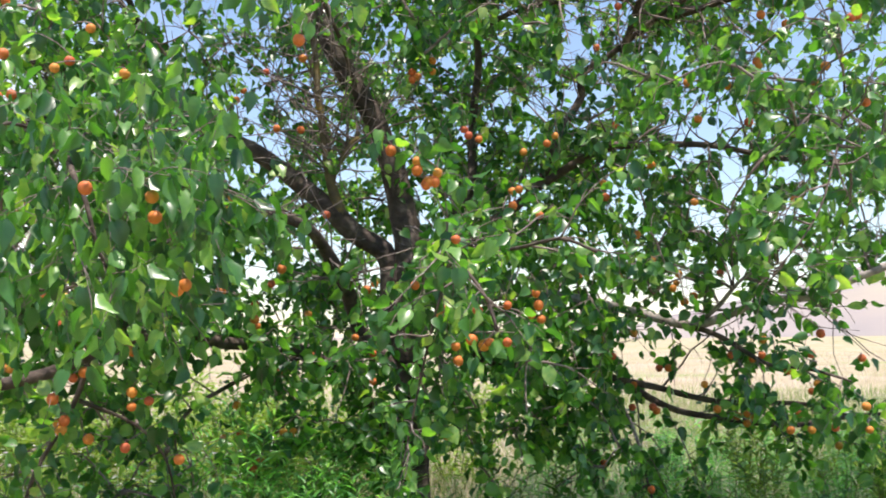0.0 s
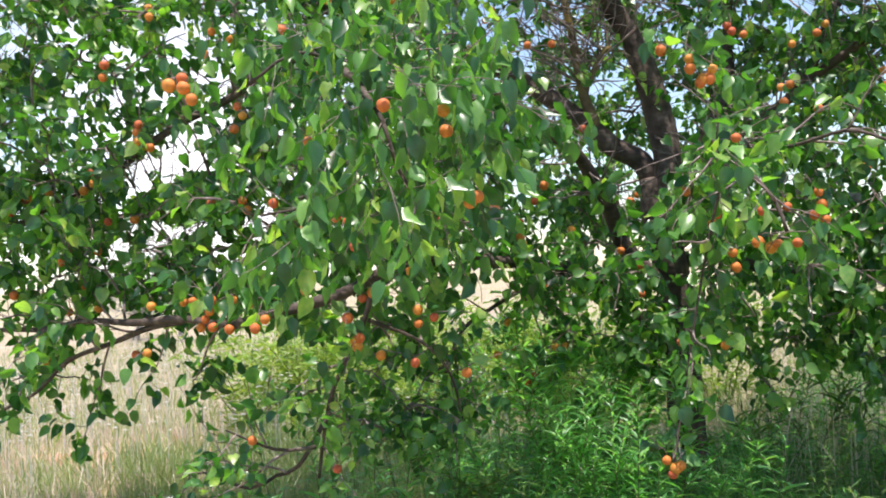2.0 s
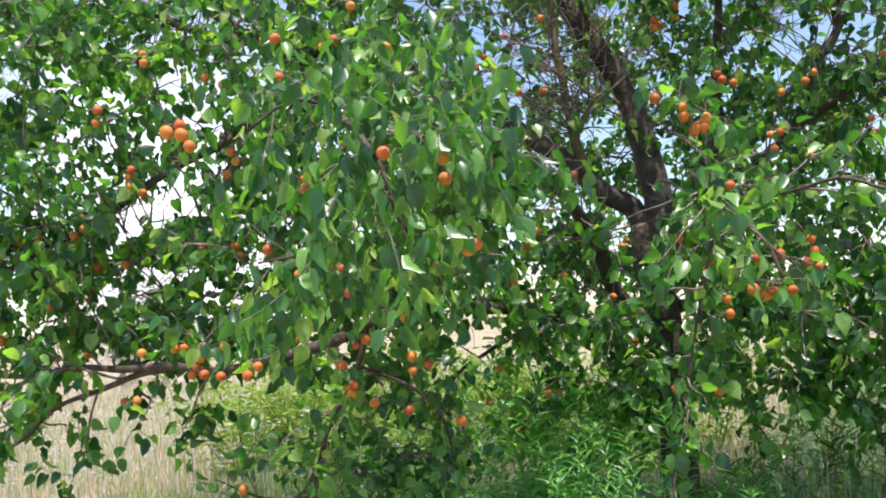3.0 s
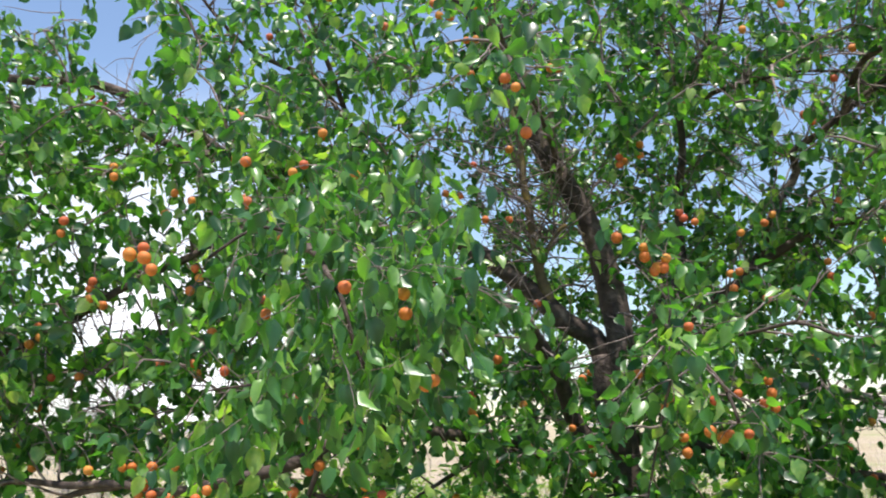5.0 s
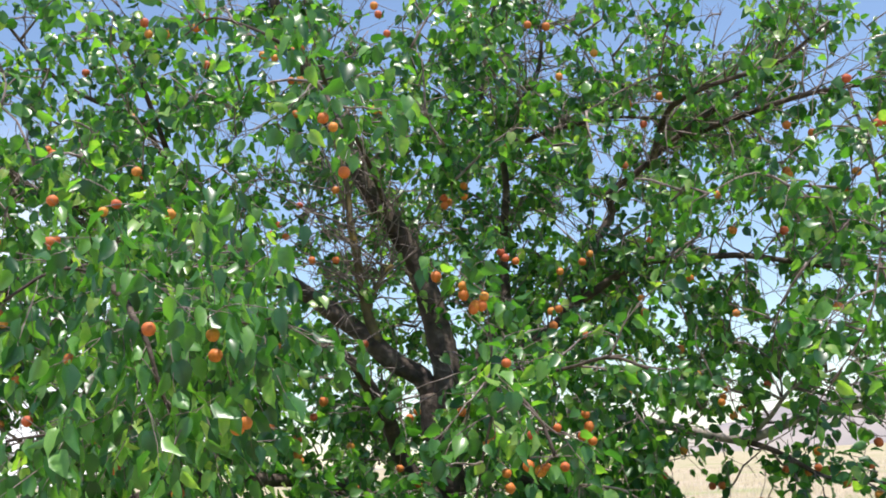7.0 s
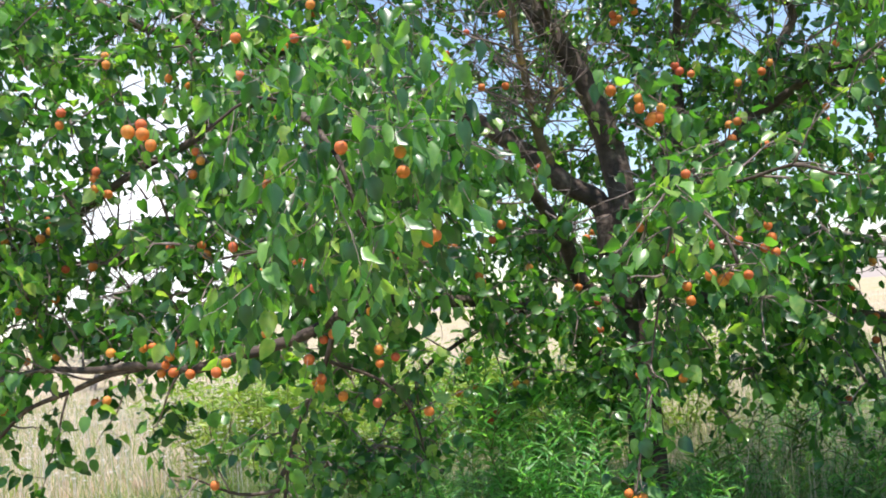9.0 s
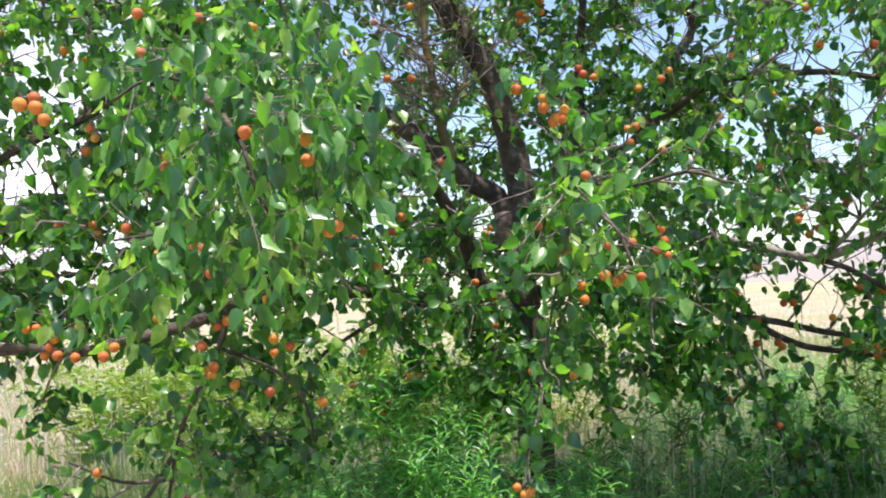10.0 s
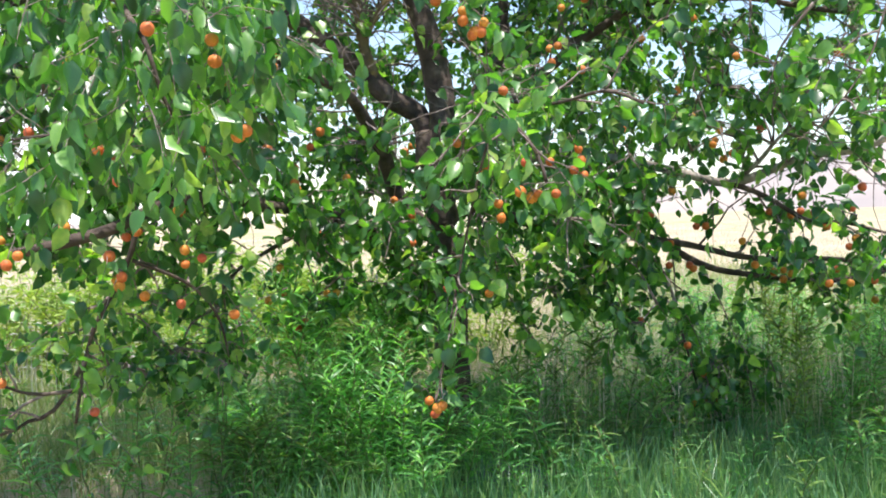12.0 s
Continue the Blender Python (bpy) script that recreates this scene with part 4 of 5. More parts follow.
fruits([(-1.07, 3.40, 1.07), (-1.16, 4.80, 0.86), (0.63, 5.30, 1.37), (1.53, 5.30, 1.29), (1.68, 5.30, 1.22), (1.77, 4.90, 1.36), (0.90, 5.50, 1.30), (0.75, 5.50, 1.09), (1.42, 4.90, 1.02), (1.79, 4.90, 1.02), (1.78, 4.90, 1.13), (-1.98, 4.80, 3.34), (-0.92, 3.50, 1.99), (-1.28, 5.20, 2.74), (-1.07, 4.70, 3.43), (-1.06, 4.70, 3.60), (-1.10, 4.70, 3.25), (-0.24, 3.35, 2.08), (0.57, 5.20, 3.00), (-1.37, 3.00, 1.63), (-1.59, 3.00, 1.69), (-2.00, 3.60, 1.72), (-1.94, 3.60, 1.88), (-2.30, 3.35, 1.36), (-1.95, 3.35, 1.37), (-1.20, 3.50, 1.66), (-1.31, 3.00, 1.53), (-0.15, 4.20, 1.44), (-1.03, 4.80, 1.32), (-0.59, 5.00, 1.75)])
fruits([(0.73, 5.00, 1.98), (-1.65, 3.60, 2.24), (-1.34, 3.50, 1.91), (-0.33, 3.35, 2.12), (1.05, 5.00, 2.56), (1.30, 5.00, 2.54), (-1.48, 3.00, 1.60), (-0.11, 3.35, 1.81), (0.37, 4.20, 1.74), (0.76, 5.50, 1.21), (0.53, 5.50, 1.14), (1.40, 5.30, 1.37), (1.36, 5.50, 1.00), (1.10, 5.30, 1.22), (1.00, 5.50, 0.33), (-1.43, 3.20, 1.29), (-1.30, 4.80, 1.00), (-1.50, 3.20, 0.77), (-1.26, 3.40, 1.11), (-2.23, 3.80, 2.51), (-2.56, 3.50, 2.35), (-0.93, 3.50, 1.94), (-0.96, 3.50, 1.65), (-2.72, 3.90, 1.74), (-2.86, 3.90, 1.74), (-3.12, 3.90, 1.57), (-2.93, 3.90, 1.35), (-2.33, 3.35, 1.18), (-1.22, 4.80, 1.02), (-0.04, 3.40, 1.57)])
fruits([(-1.82, 3.20, 0.87), (0.50, 5.00, 1.88), (0.53, 5.30, 1.28)])
fruits([(-0.66, 4.70, 3.75)])


# many small peepholes through the upper crown, opened along the camera's lines of sight
hole_rng = random.Random(4)
for k in range(140):
    az, el, q = hole_rng.uniform(-0.62, 0.42), hole_rng.uniform(0.02, 0.52), 5.6
    gap(q * math.sin(az) * math.cos(el), q * math.cos(az) * math.cos(el), 1.45 + q * math.sin(el), hole_rng.uniform(0.035, 0.085))

# leaves on fruit, hiding it from the camera, or in open spots are dropped
tips = np.array(crown.items)
mids = tips[:, :3] + tips[:, 3:6] * tips[:, 9:10] * 0.5
good = np.ones(len(tips), bool)
good &= ~window_hits(mids)
# leaves sit in tufts on the spurs, with bare wood and daylight between
tuft = np.array([noise.noise(Vector(p) * 6.5) + 0.5 * noise.noise(Vector(p) * 13.0) for p in mids])
west = mids[:, 0] < -1.8
thin = np.clip((mids[:, 1] - np.where(west, 3.0, 3.7)) / 0.6, 0, 1) * np.clip((mids[:, 2] - 0.9) / 0.5, 0.3, 1)
thin *= np.where(west, 0.85, 1.0)
good &= tuft > -0.75 + 0.47 * thin
# unseen crown top, cut into wide gaps to let sun reach the herbs below
top_gap = np.array([noise.noise(Vector((p[0] * 1.9, p[1] * 1.9, 3.7))) + 0.5 * noise.noise(Vector((p[0] * 4.5, p[1] * 4.5, 8.1))) for p in mids])
good &= ~((mids[:, 2] > np.where(west, 4.0, 4.2)) & (top_gap > -0.12))
for n_hung, at in enumerate(HUNG):
    # step from the fruit towards the camera, radius kept free of leaves
    clear = ((0.0, 0.033), (0.05, 0.032), (0.11, 0.030), (0.2, 0.027), (0.3, 0.024), (0.42, 0.022))
    for k, r in clear[: 1 if n_hung % 5 == 3 else 3 if n_hung % 5 == 1 else 6]:
        good &= ((mids - (at[0] * (1 - k / at[1]), at[1] - k, at[2] + (1.4 - at[2]) * k / at[1])) ** 2).sum(1) > r * r
# leaves on the sun's line to these limbs are cut so they catch sun
SUNNY = [(0.11, 5.65, 1.75), (0.56, 5.50, 1.70), (0.70, 5.47, 1.66), (0.85, 5.43, 1.60), (1.03, 5.40, 1.55), (1.21, 5.30, 1.60), (1.42, 5.20, 1.66), (1.62, 5.10, 1.69), (1.78, 5.00, 1.77), (-1.45, 3.60, 1.46), (-1.55, 3.38, 1.38), (-1.63, 3.32, 1.36), (-0.90, 5.46, 2.40), (-0.92, 5.42, 2.60), (0.68, 5.60, 1.17), (0.76, 5.52, 0.95)]
sunward = np.array(SUN)
for at in SUNNY:
    q = mids - np.array(at)
    far = q @ sunward
    off = np.linalg.norm(q - far[:, None] * sunward, axis=1)
    good &= ~((off < 0.08) & (far > 0.0))
# sun flecks on herbs and grass: holes cut for them high in the crown
FLECKS = [(-1.25, 4.6, 0.8), (-1.05, 4.9, 0.9), (-0.90, 4.5, 0.8), (-0.70, 4.8, 0.9), (-0.60, 4.4, 0.6), (0.30, 4.3, 0.3), (0.75, 4.6, 0.3), (1.2, 4.3, 0.3), (1.6, 4.7, 0.4), (2.0, 5.2, 0.6), (1.5, 5.9, 0.8), (-1.7, 4.4, 0.3), (-2.1, 4.6, 0.2), (-2.6, 4.7, 0.1), (-3.1, 5.2, 0.1), (-3.5, 5.4, 0.0), (-1.5, 5.0, 0.5)]
for at in FLECKS:
    q = mids - np.array(at)
    far = q @ sunward
    off = np.linalg.norm(q - far[:, None] * sunward, axis=1)
    good &= ~((off < 0.15) & (far > 1.1))
crown.items = [it for it, g in zip(crown.items, good) if g]

near = np.array([i for i, it in enumerate(crown.items) if it[1] < 2.9 and it[2] < 2.6])
near = near[:: max(1, len(near) // 300)][:300]
rest = np.ones(len(crown.items), bool)
rest[near] = False
foliage = crown.build("foliage", mat_leaf, tree, np.nonzero(rest)[0])
tagged(foliage, "hanging pointed heart-shaped green leaves", kind="stuff")
leaf_mesh = bpy.data.meshes.new("leaf")
leaf_mesh.from_pydata([tuple(v) for v in crown.base], [], crown.faces)
leaf_mesh.polygons.foreach_set("use_smooth", [True] * len(leaf_mesh.polygons))
leaf_mesh.materials.append(mat_leaf_one)
l_at, l_rot, l_size = crown.matrices()
for i in near:
    one = new("leaf", leaf_mesh)
    one.parent = tree
    m = Matrix([[*(l_rot[i][r] * l_size[i]), l_at[i][r]] for r in range(3)] + [[0, 0, 0, 1]])
    one.matrix_basis = m
twigs = mesh_object("fine_twig_growth", twig_verts, twig_faces, mat_twig, tree)
tagged(twigs, "thin brown and grey twigs", kind="stuff")


# ---- undergrowth ----
LANCE = [(0.0, 0.03), (0.22, 0.085), (0.5, 0.08), (0.8, 0.04)]


def make_weed(tall, leaf_len, rows, spread=0.9, mat=None, lean=0.08, branchy=0, name="tall_weed"):
    """A tall herb: one upright stem with many narrow leaves all the way up."""
    root = new(name)
    stems = [shoot((0, 0, -0.03), (rng.normal(0, lean), rng.normal(0, lean), 1), tall, 0.0, 8)]
    blades = Leaves(LANCE, 0.25, 0.6)
    for b in range(branchy):
        k = int(rng.integers(3, 7))
        stems.append(shoot(stems[0][k], (rng.normal(0, 0.6), rng.normal(0, 0.6), 1), tall * 0.35, -0.02, 5))
    for j, st in enumerate(stems):
        v, f = tube(st, 0.0045 if j == 0 else 0.003, 0.0015, 5)
        mesh_object("stem", v, f, mat_stem, root)
        n = rows if j == 0 else rows // 3
        for k in range(n):
            u = (k + 0.5) / n
            if j == 0 and u < 0.1:
                continue
            q = u * (len(st) - 1)
            i = min(len(st) - 2, int(q))
            p = st[i] + (st[i + 1] - st[i]) * (q - i)
            a = k * 2.39996 + rng.uniform(-0.3, 0.3)
            out = np.array([math.cos(a), math.sin(a), 0])
            size = leaf_len * (0.55 + 0.6 * math.sin(math.pi * min(1, 0.25 + u * 0.7))) * rng.uniform(0.8, 1.15)
            blades.add(p, out * spread + np.array([0, 0, 0.75 - 0.25 * (1 - u)]), np.array([0, 0, 1.0]) + rng.normal(0, 0.25, 3), size)
    ob = blades.build("leaves", mat or mat_weed, root)
    tagged(ob, kind="stuff")
    return root


def place(kinds, spots, label, category, group, scale=(0.85, 1.15)):
    """Set copies of the kinds out at the spots (x, y)."""
    for k, (x, y) in enumerate(spots):
        src = kinds[k % len(kinds)]
        s = rng.uniform(*scale)
        m = pose(x, y, float(height(np.float64(x), np.float64(y))), rng.normal(0, 3), rng.normal(0, 3), rng.uniform(0, 360)) @ Matrix.Scale(s, 4)
        if k < len(kinds):
            src.matrix_basis = m
            ob = src
        else:
            ob = copy_thing(src, m)
            ob.scale = (s, s, s)
        tagged(ob, label, category, group)


def scatter(n, x0, x1, y0, y1, apart=0.0):
    out = []
    tries = 0
    while len(out) < n and tries < n * 30:
        tries += 1
        p = (rng.uniform(x0, x1), rng.uniform(y0, y1))
        if all((p[0] - q[0]) ** 2 + (p[1] - q[1]) ** 2 > apart * apart for q in out):
            out.append(p)
    return out


weeds_front = [make_weed(1.05, 0.115, 60, 0.65, branchy=1), make_weed(0.95, 0.11, 56, 0.7), make_weed(1.15, 0.11, 66, 0.6, branchy=3), make_weed(0.8, 0.115, 48, 0.75, mat=mat_weed_shade)]
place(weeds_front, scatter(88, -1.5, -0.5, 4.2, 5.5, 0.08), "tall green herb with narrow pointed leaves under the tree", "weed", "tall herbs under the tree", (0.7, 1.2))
weeds_right = [make_weed(0.95, 0.11, 48, 0.7, branchy=2, mat=mat_weed_shade), make_weed(0.8, 0.11, 44), make_weed(0.75, 0.10, 42, 0.6, mat=mat_weed_shade), make_weed(0.9, 0.10, 56, 0.65, branchy=4)]
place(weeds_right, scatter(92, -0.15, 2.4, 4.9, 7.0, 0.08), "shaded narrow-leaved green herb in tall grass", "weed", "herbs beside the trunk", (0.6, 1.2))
weeds_left = [make_weed(1.05, 0.11, 40, 0.8, branchy=3), make_weed(0.9, 0.11, 36, 0.8)]
place(weeds_left, scatter(9, -2.1, -1.4, 3.9, 4.7, 0.12), "dark green herb with drooping narrow leaves", "weed", "herbs below the low branch")


def make_shrub(tall, wide, n, mat):
    """A leafy upright shrub of many stems."""
    root = new("shrub")
    blades = Leaves([(0.0, 0.08), (0.25, 0.20), (0.55, 0.18), (0.82, 0.08)], 0.25, 0.3)
    for s in range(9):
        a = rng.uniform(0, 6.28)
        lean = rng.uniform(0.05, 0.55) * wide
        st = shoot((0.06 * math.cos(a), 0.06 * math.sin(a), -0.03), (lean * math.cos(a), lean * math.sin(a), 1), tall * rng.uniform(0.7, 1.05), 0.01, 9)
        v, f = tube(st, 0.007, 0.002, 5)
        mesh_object("stem", v, f, mat_stem, root)
        for k in range(n // 9):
            q = rng.uniform(0.8, 8.9)
            i = min(8, int(q))
            b = rng.uniform(0, 6.28)
            out = np.array([math.cos(b), math.sin(b), rng.uniform(-0.3, 0.6)])
            p = st[i] + (st[i + 1] - st[i]) * (q - i) + out * rng.uniform(0.01, 0.16) * (1.2 - q / 12)
            blades.add(p, out + rng.normal(0, 0.3, 3), rng.normal(0, 0.5, 3) + np.array([0, 0, 0.8]), rng.uniform(0.05, 0.09))
    tagged(blades.build("leaves", mat, root), kind="stuff")
    return root


shrubs = [make_shrub(1.35, 0.6, 1300, mat_shrub), make_shrub(1.2, 0.7, 1100, mat_shrub)]
place(shrubs, [(-4.4, 8.9), (-3.8, 9.1), (-2.75, 8.6), (-2.2, 8.8), (-4.35, 8.0), (-1.6, 8.9), (-3.3, 9.4), (-1.0, 9.2), (-2.5, 9.4), (-3.95, 8.2), (-1.9, 9.6), (-4.0, 9.8), (-0.4, 9.6), (-2.9, 10.0)], "sunlit yellow-green leafy shrub behind the tree", "shrub", "shrubs at the field's edge", (0.9, 1.15))
weeds_lit = [make_weed(1.0, 0.12, 60, mat=mat_shrub, branchy=5, name="meadow_herb"), make_weed(0.8, 0.11, 50, mat=mat_shrub, branchy=4, name="meadow_herb")]
place(weeds_lit, scatter(60, -5.0, -0.6, 7.8, 10.5, 0.16), "sunlit yellow-green herb at the edge of the field", "weed", "sunlit herbs behind the tree", (0.75, 1.1))
place([make_weed(0.85, 0.10, 60, 0.6, mat=mat_shrub, branchy=3, name="meadow_herb"), make_weed(0.7, 0.10, 50, 0.6, mat=mat_shrub, branchy=1, name="meadow_herb")], scatter(18, -3.5, -2.3, 6.3, 7.9, 0.14), "sunlit pale green herb standing in the dry meadow", "weed", "sunlit herbs in the meadow", (0.7, 1.15))
place([make_weed(0.8, 0.13, 70, branchy=2, name="meadow_herb"), make_weed(0.65, 0.12, 60, name="meadow_herb")], scatter(60, 0.2, 4.0, 7.0, 9.5, 0.16), "green herb at the edge of the dry meadow", "weed", "herbs at the meadow's edge", (0.75, 1.15))


def make_silver_tree(x, y, tall, wide):
    """A small far tree with pale silvery foliage in uneven clumps."""
    root = new("silver_tree")
    root.location = (x, y, float(height(np.float64(x), np.float64(y))))
    st = shoot((0, 0, -0.05), (0.1, 0, 1), tall * 0.75, 0.0, 8)
    v, f = tube(st, 0.09, 0.02, 8, 0.05)
    mesh_object("trunk", v, f, mat_bark_pale, root)
    blades = Leaves([(0.0, 0.05), (0.25, 0.16), (0.55, 0.14), (0.82, 0.06)], 0.2, 0.2)
    for k in range(46):
        c = np.array([rng.normal(0, wide * 0.3), rng.normal(0, wide * 0.3), tall * rng.uniform(0.3, 0.98)])
        base = st[min(8, max(2, int(c[2] / tall * 8)))]
        v, f = tube(spline([base, (base + c) / 2 + np.array([0, 0, 0.1]), c], 0.2), 0.02, 0.006, 5)
        mesh_object("limb", v, f, mat_bark_pale, root)
        for j in range(90):
            blades.add(c + rng.normal(0, 0.2, 3), rng.normal(0, 1, 3), rng.normal(0, 1, 3), rng.uniform(0.06, 0.12))
    tagged(blades.build("crown", mat_silver, root), kind="stuff")
    tagged(root, "far small tree with pale silver-grey foliage", "tree")


make_silver_tree(-13.6, 22.0, 3.3, 2.2)
make_silver_tree(-15.6, 23.0, 2.4, 1.8)


def make_stone(x, y, sx, sy, sz):
    """A flat weathered stone, half sunk in the ground."""
    bm = bmesh.new()
    bmesh.ops.create_icosphere(bm, subdivisions=4, radius=1.0)
    for v in bm.verts:
        q = noise.fractal(v.co * 1.6 + Vector((x, y, 0)), 0.9, 2.0, 5)
        v.co *= 1 + 0.16 * q
        v.co.z = max(-0.6, min(v.co.z, 0.62 + 0.05 * q))
    me = bpy.data.meshes.new("stone")
    bm.to_mesh(me)
    bm.free()
    me.polygons.foreach_set("use_smooth", [True] * len(me.polygons))
    me.materials.append(mat_stone)
    ob = new("stone", me)
    ob.matrix_basis = Matrix.LocRotScale((x, y, float(height(np.float64(x), np.float64(y))) + sz * 0.3), Euler((0.03, 0.05, 0.3)), (sx, sy, sz))
    tagged(ob, "flat blue-grey stone lying in shade by the trunk", "stone")


make_stone(-0.13, 5.0, 0.24, 0.16, 0.17)


def make_soil_patch(x, y, r, mat=None, label="bare orange-red soil at the field's edge", sx=1.5, sy=0.6):
    """A bare patch of reddish soil, a low lens upon the ground."""
    verts, faces = [], []
    n, rings = 40, 7
    for j in range(rings + 1):
        for i in range(n):
            a = 6.2832 * i / n
            q = r * j / rings * (1 + 0.25 * math.sin(2 * a + 1) + 0.12 * math.sin(5 * a))
            px, py = x + q * math.cos(a) * sx, y + q * math.sin(a) * sy
            verts.append((px, py, float(height(np.float64(px), np.float64(py))) + 0.05 * (1 - (j / rings) ** 2) - 0.012 * (j == rings)))
    for j in range(rings):
        for i in range(n):
            i2 = (i + 1) % n
            faces.append((j * n + i, j * n + i2, (j + 1) * n + i2, (j + 1) * n + i))
    ob = mesh_object("soil_patch", verts, faces, mat or mat_red_soil)
    tagged(ob, label, "soil", kind="structure")


make_soil_patch(-5.0, 7.1, 0.9)
make_soil_patch(-3.5, 5.45, 0.45)
# this one lies under the crown, its dark tone standing for the shade
make_soil_patch(0.6, 5.7, 1.7, mat_shade_litter, "brown litter soil under the tree, darkened to stand for shade", 1.1, 0.75)
place([make_weed(0.5, 0.1, 34, mat=mat_weed_shade, name="short_herb"), make_weed(0.42, 0.09, 30, branchy=2, name="short_herb"), make_weed(0.38, 0.09, 26, name="short_herb")], scatter(60, 0.0, 2.5, 3.7, 5.3, 0.12), "short narrow-leaved herb among the shaded grass", "weed", "short herbs in the grass", (0.8, 1.2))
place([make_weed(0.5, 0.1, 34, name="short_herb"), make_weed(0.4, 0.09, 28, branchy=2, name="short_herb")], scatter(16, -2.4, -1.2, 3.8, 5.0, 0.14), "short green herb growing beside the tall herbs", "weed", "low herbs below the branches", (0.8, 1.2))
# the lighter shrub colour on these herbs stands in for sunlight on them
place([make_weed(0.95, 0.11, 60, 0.7, branchy=4, mat=mat_shrub, name="meadow_herb"), make_weed(0.75, 0.1, 50, 0.7, branchy=2, name="meadow_herb"), make_weed(0.85, 0.1, 52, 0.65, mat=mat_shrub, name="meadow_herb")], scatter(50, 1.1, 3.6, 5.2, 7.6, 0.14), "branching herb in the tall grass, leaves coloured light as if sunlit", "weed", "light herbs in the tall grass", (0.8, 1.15))
place([make_weed(0.55, 0.1, 38, 0.8, name="short_herb"), make_weed(0.65, 0.1, 42, 0.7, branchy=1, name="short_herb")], scatter(16, -0.55, 0.05, 4.45, 5.3, 0.1), "short green herb before the foot of the trunk", "weed", "herbs at the foot of the trunk", (0.8, 1.2))


# ---- grass ----
BARE = [(-5.0, 7.1, 0.9), (-3.5, 5.45, 0.45)]  # bare soil, where little grass grows


def blade_field(name, spots, tall, wide, mat, label, lean=0.5):
    """Many grass blades as one mesh: each a bent, tapering strip."""
    for px, py, pr in BARE:
        inside = ((spots[:, 0] - px) / (1.4 * pr)) ** 2 + ((spots[:, 1] - py) / (0.6 * pr)) ** 2 < 1
        spots = spots[~inside | (rng.random(len(spots)) < 0.2)]
    n = len(spots)
    x, y = spots[:, 0], spots[:, 1]
    h = rng.uniform(0.55, 1.2, n) * tall
    a = rng.uniform(0, 6.28, n)
    b = rng.uniform(0, 6.28, n)
    bend = np.abs(rng.normal(0, lean, n)) * h
    z0 = height(x, y) - 0.02
    w = wide * rng.uniform(0.6, 1.3, n)
    v = np.zeros((n, 7, 3))
    for k, (u, ww) in enumerate(((0, 1), (0.45, 0.85), (0.8, 0.5))):
        cx = x + np.cos(a) * bend * u * u
        cy = y + np.sin(a) * bend * u * u
        cz = z0 + h * u * (1 - 0.15 * u)
        for s, j in ((-1, 2 * k), (1, 2 * k + 1)):
            v[:, j, 0] = cx + s * np.cos(b) * w * ww
            v[:, j, 1] = cy + s * np.sin(b) * w * ww
            v[:, j, 2] = cz
    v[:, 6, 0], v[:, 6, 1], v[:, 6, 2] = x + np.cos(a) * bend, y + np.sin(a) * bend, z0 + h * 0.85
    one = np.array([0, 1, 3, 2, 2, 3, 5, 4, 4, 5, 6])
    loops = (one[None, :] + (np.arange(n) * 7)[:, None]).ravel()
    starts = (np.array([0, 4, 8])[None, :] + (np.arange(n) * 11)[:, None]).ravel()
    me = bpy.data.meshes.new(name)
    me.vertices.add(n * 7)
    me.vertices.foreach_set("co", v.astype(np.float32).ravel())
    me.loops.add(len(loops))
    me.loops.foreach_set("vertex_index", loops.astype(np.int32))
    me.polygons.add(len(starts))
    me.polygons.foreach_set("loop_start", starts.astype(np.int32))
    me.update(calc_edges=True)
    me.validate()
    me.materials.append(mat)
    ob = new(name, me)
    tagged(ob, label, "grass", kind="stuff")
    return ob


def spread(n, x0, x1, y0, y1):
    return np.stack([rng.uniform(x0, x1, n), rng.uniform(y0, y1, n)], 1)


def fan(n, d0, d1, a0, a1):
    """Spots thinning out with distance, between two bearings."""
    d = d0 * (d1 / d0) ** rng.uniform(0, 1, n)
    a = np.radians(rng.uniform(a0, a1, n))
    return np.stack([d * np.sin(a), d * np.cos(a)], 1)


lawn = spread(52000, -3.2, 3.4, 2.6, 7.0)
lawn = lawn[(lawn[:, 0] > -1.45 + 0.3 * (5.0 - lawn[:, 1]) + rng.normal(0, 0.18, len(lawn))) | (rng.random(len(lawn)) < 0.04)]
lawn = lawn[(np.abs(lawn[:, 0] + 0.13) > 0.3) | (np.abs(lawn[:, 1] - 4.75) > 0.5) | (rng.random(len(lawn)) < 0.4)]
ragged = 0.35 * np.sin(lawn[:, 0] * 2.3) + 0.25 * np.sin(lawn[:, 0] * 5.1 + 1) + 0.3 * np.sin(lawn[:, 1] * 3.1)
lawn = lawn[rng.random(len(lawn)) < np.clip((lawn[:, 1] - 2.75 - ragged * 0.5) / 0.6, 0.06, 1) * np.clip((3.25 + ragged * 0.5 - lawn[:, 0]) / 0.6, 0.06, 1)]
around = rng.normal(0, 1, (26000, 2)) * np.array([4.2, 2.6]) + np.array([0.4, 0.4])
around = around[(around[:, 1] < 2.6) | (around[:, 0] > 3.4)]
lawn = np.vstack([lawn, around])
blade_field("green_grass", lawn, 0.40, 0.0040, mat_grass, "tall green grass in the tree's shade", 0.24)
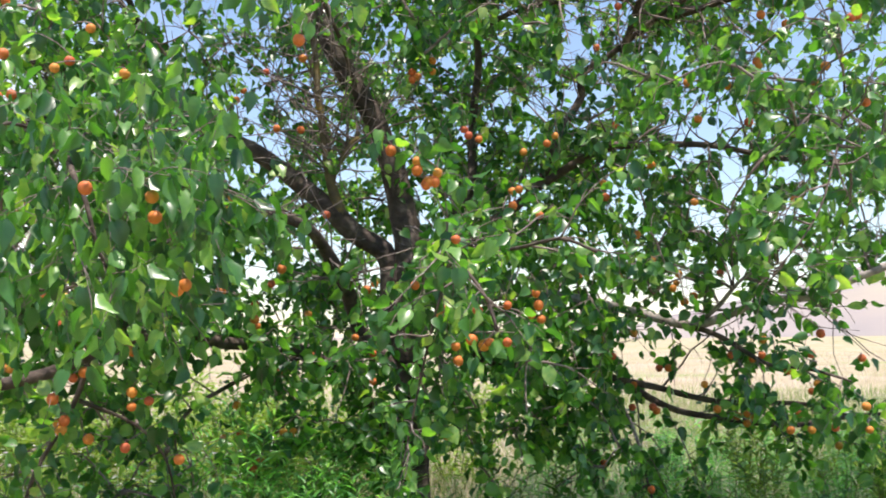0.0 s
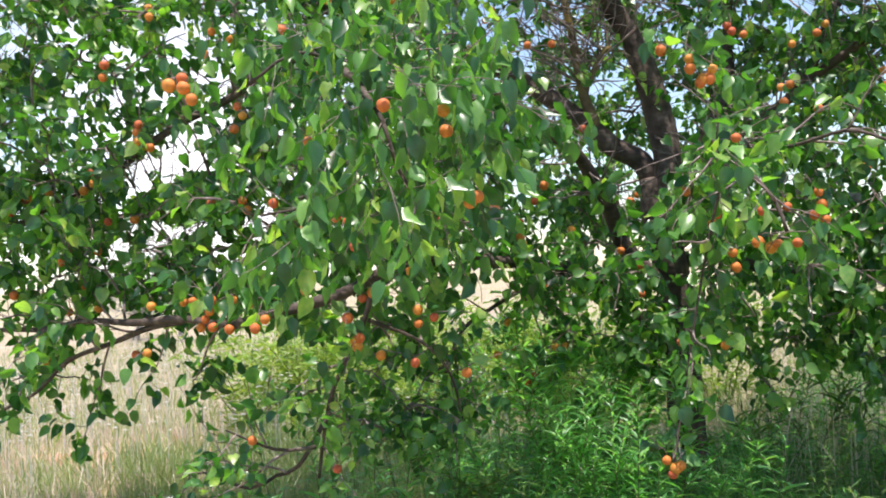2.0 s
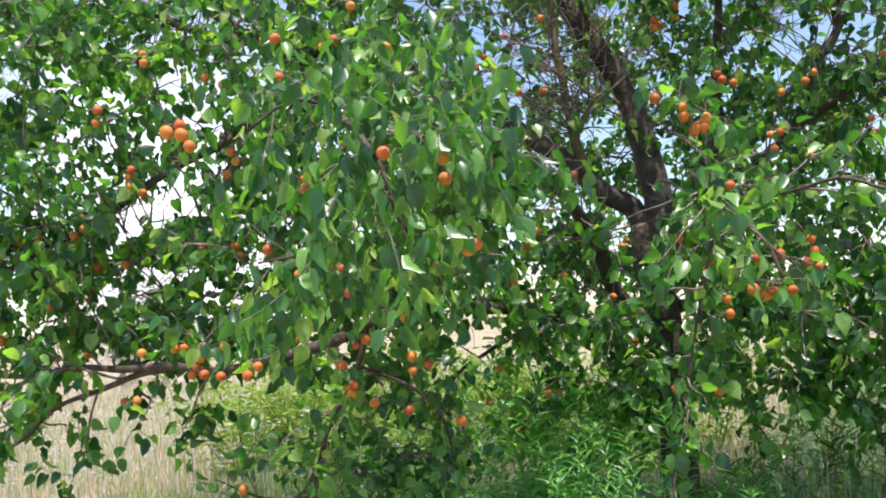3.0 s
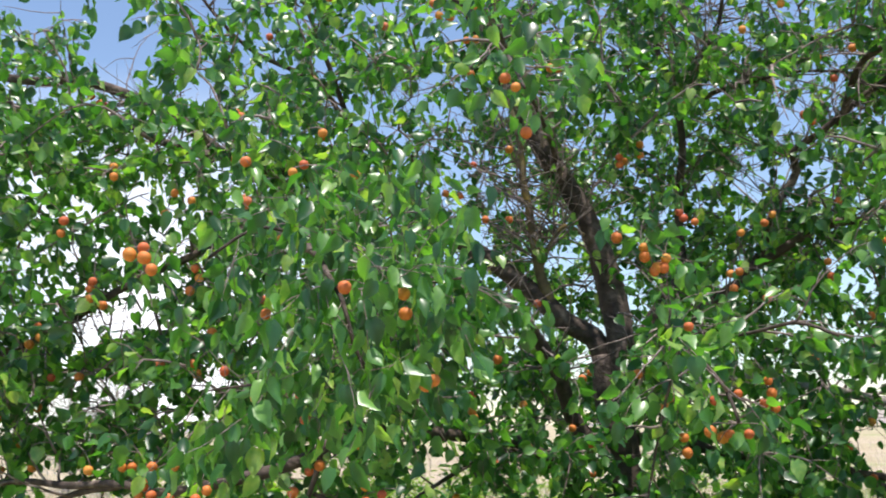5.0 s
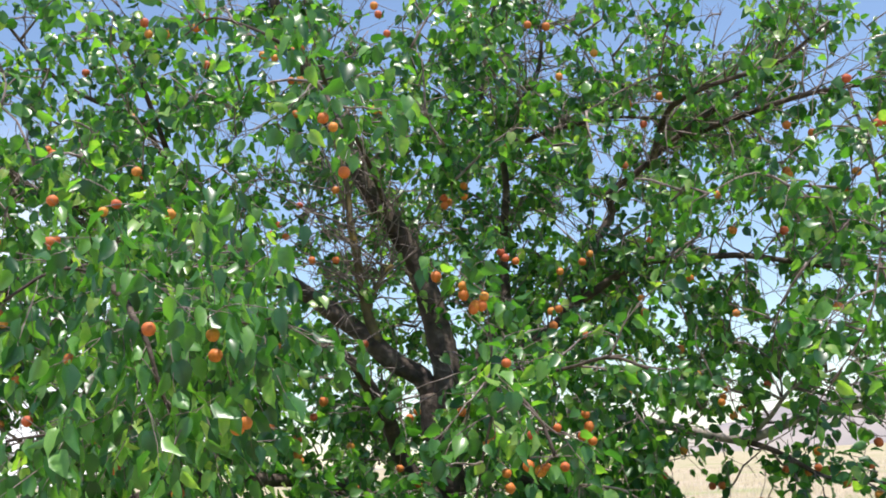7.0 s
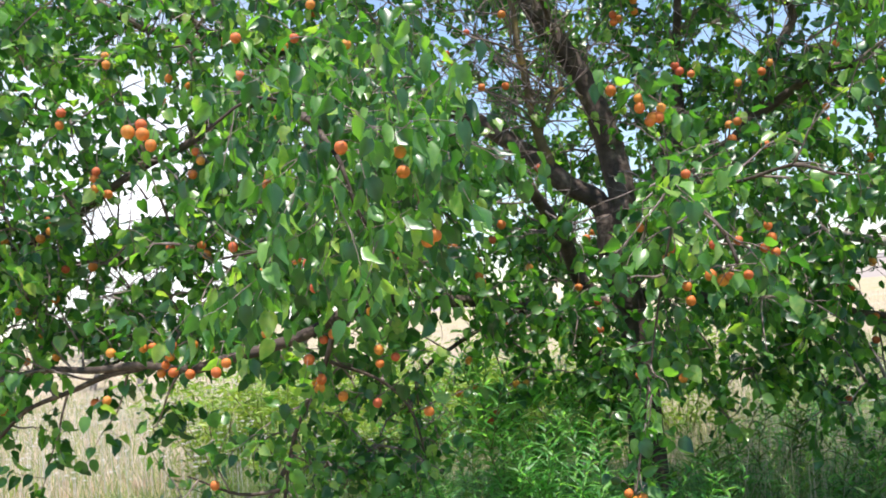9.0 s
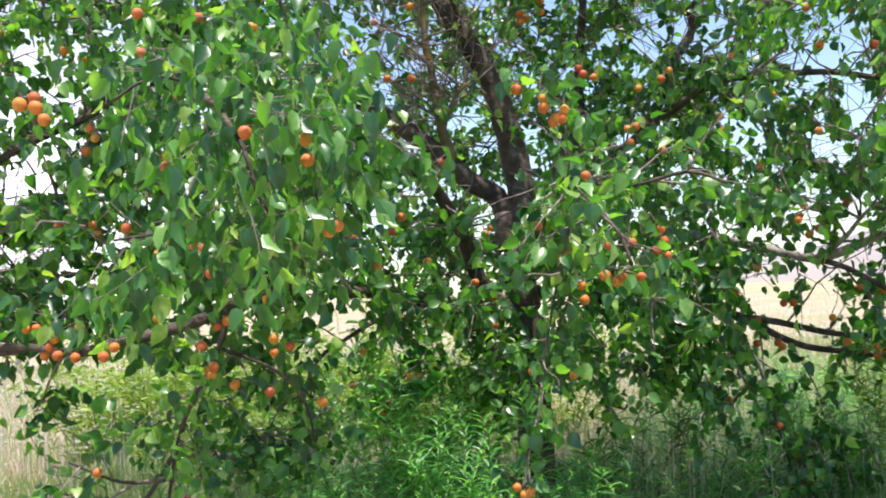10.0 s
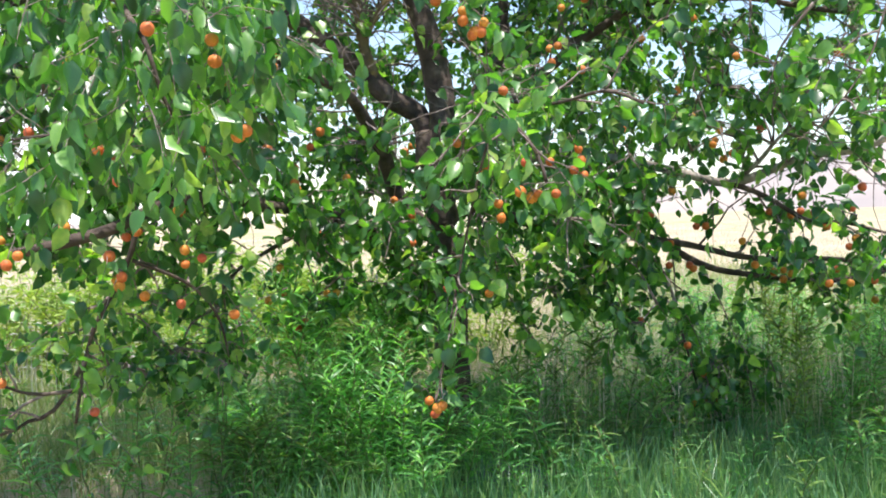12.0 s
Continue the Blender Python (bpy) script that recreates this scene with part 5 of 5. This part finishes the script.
blade_field("tall_dry_grass", spread(1500, 0.0, 3.4, 5.3, 8.2), 0.8, 0.0035, mat_straw, "tall straw-coloured grass stalks among the herbs", 0.22)
blade_field("dry_grass", fan(26000, 2.5, 30.0, 35, 315), 0.24, 0.005, mat_straw, "short dry grass of the open meadow", 0.4)
blade_field("dry_grass", fan(115000, 5.9, 70.0, -45, 35), 0.26, 0.0045, mat_straw, "dry straw-coloured meadow grass", 0.4)
blade_field("dry_grass", fan(9000, 4.1, 6.2, -45, -15), 0.24, 0.004, mat_straw, "dry straw-coloured grass before the meadow", 0.4)
blade_field("field_grass", fan(9000, 5.2, 8.5, -36, -16), 0.34, 0.005, mat_field_green, "pale green grass at the meadow's near edge", 0.4)
blade_field("field_grass", fan(15000, 7.0, 26.0, 2, 35), 0.34, 0.006, mat_field_green, "green grass standing in the dry field", 0.35)
blade_field("field_grass", fan(42000, 5.6, 24.0, -45, 35), 0.30, 0.005, mat_field_green, "green grass mixed into the dry meadow", 0.4)


def flower_field(spots):
    """White umbels among the dry grass: small domed heads on thin stalks."""
    verts, faces = [], []
    for x, y in spots:
        h = rng.uniform(0.35, 0.65)
        z = float(height(np.float64(x), np.float64(y)))
        r = rng.uniform(0.010, 0.024)
        o = len(verts)
        verts += [(x - 0.003, y, z), (x + 0.003, y, z), (x, y, z + h)]
        faces.append((o, o + 1, o + 2))
        for k in range(7):
            a, q = rng.uniform(0, 6.28), r * math.sqrt(rng.random())
            cx, cy, cz, s = x + q * math.cos(a), y + q * math.sin(a), z + h + 0.01 - q * 0.3, r * 0.35
            o = len(verts)
            verts += [(cx - s, cy, cz), (cx, cy - s, cz), (cx + s, cy, cz), (cx, cy + s, cz), (cx, cy, cz + s * 0.7), (cx, cy, cz - s * 0.5)]
            for e in range(4):
                faces += [(o + e, o + (e + 1) % 4, o + 4), (o + (e + 1) % 4, o + e, o + 5)]
    ob = mesh_object("white_flowers", verts, faces, mat_petal)
    tagged(ob, "white wild flower heads scattered in the dry meadow", "flowers", kind="stuff")


flower_field(fan(1100, 7.0, 20.0, -42, -14))
flower_field(fan(90, 6.5, 12.0, 5, 30))
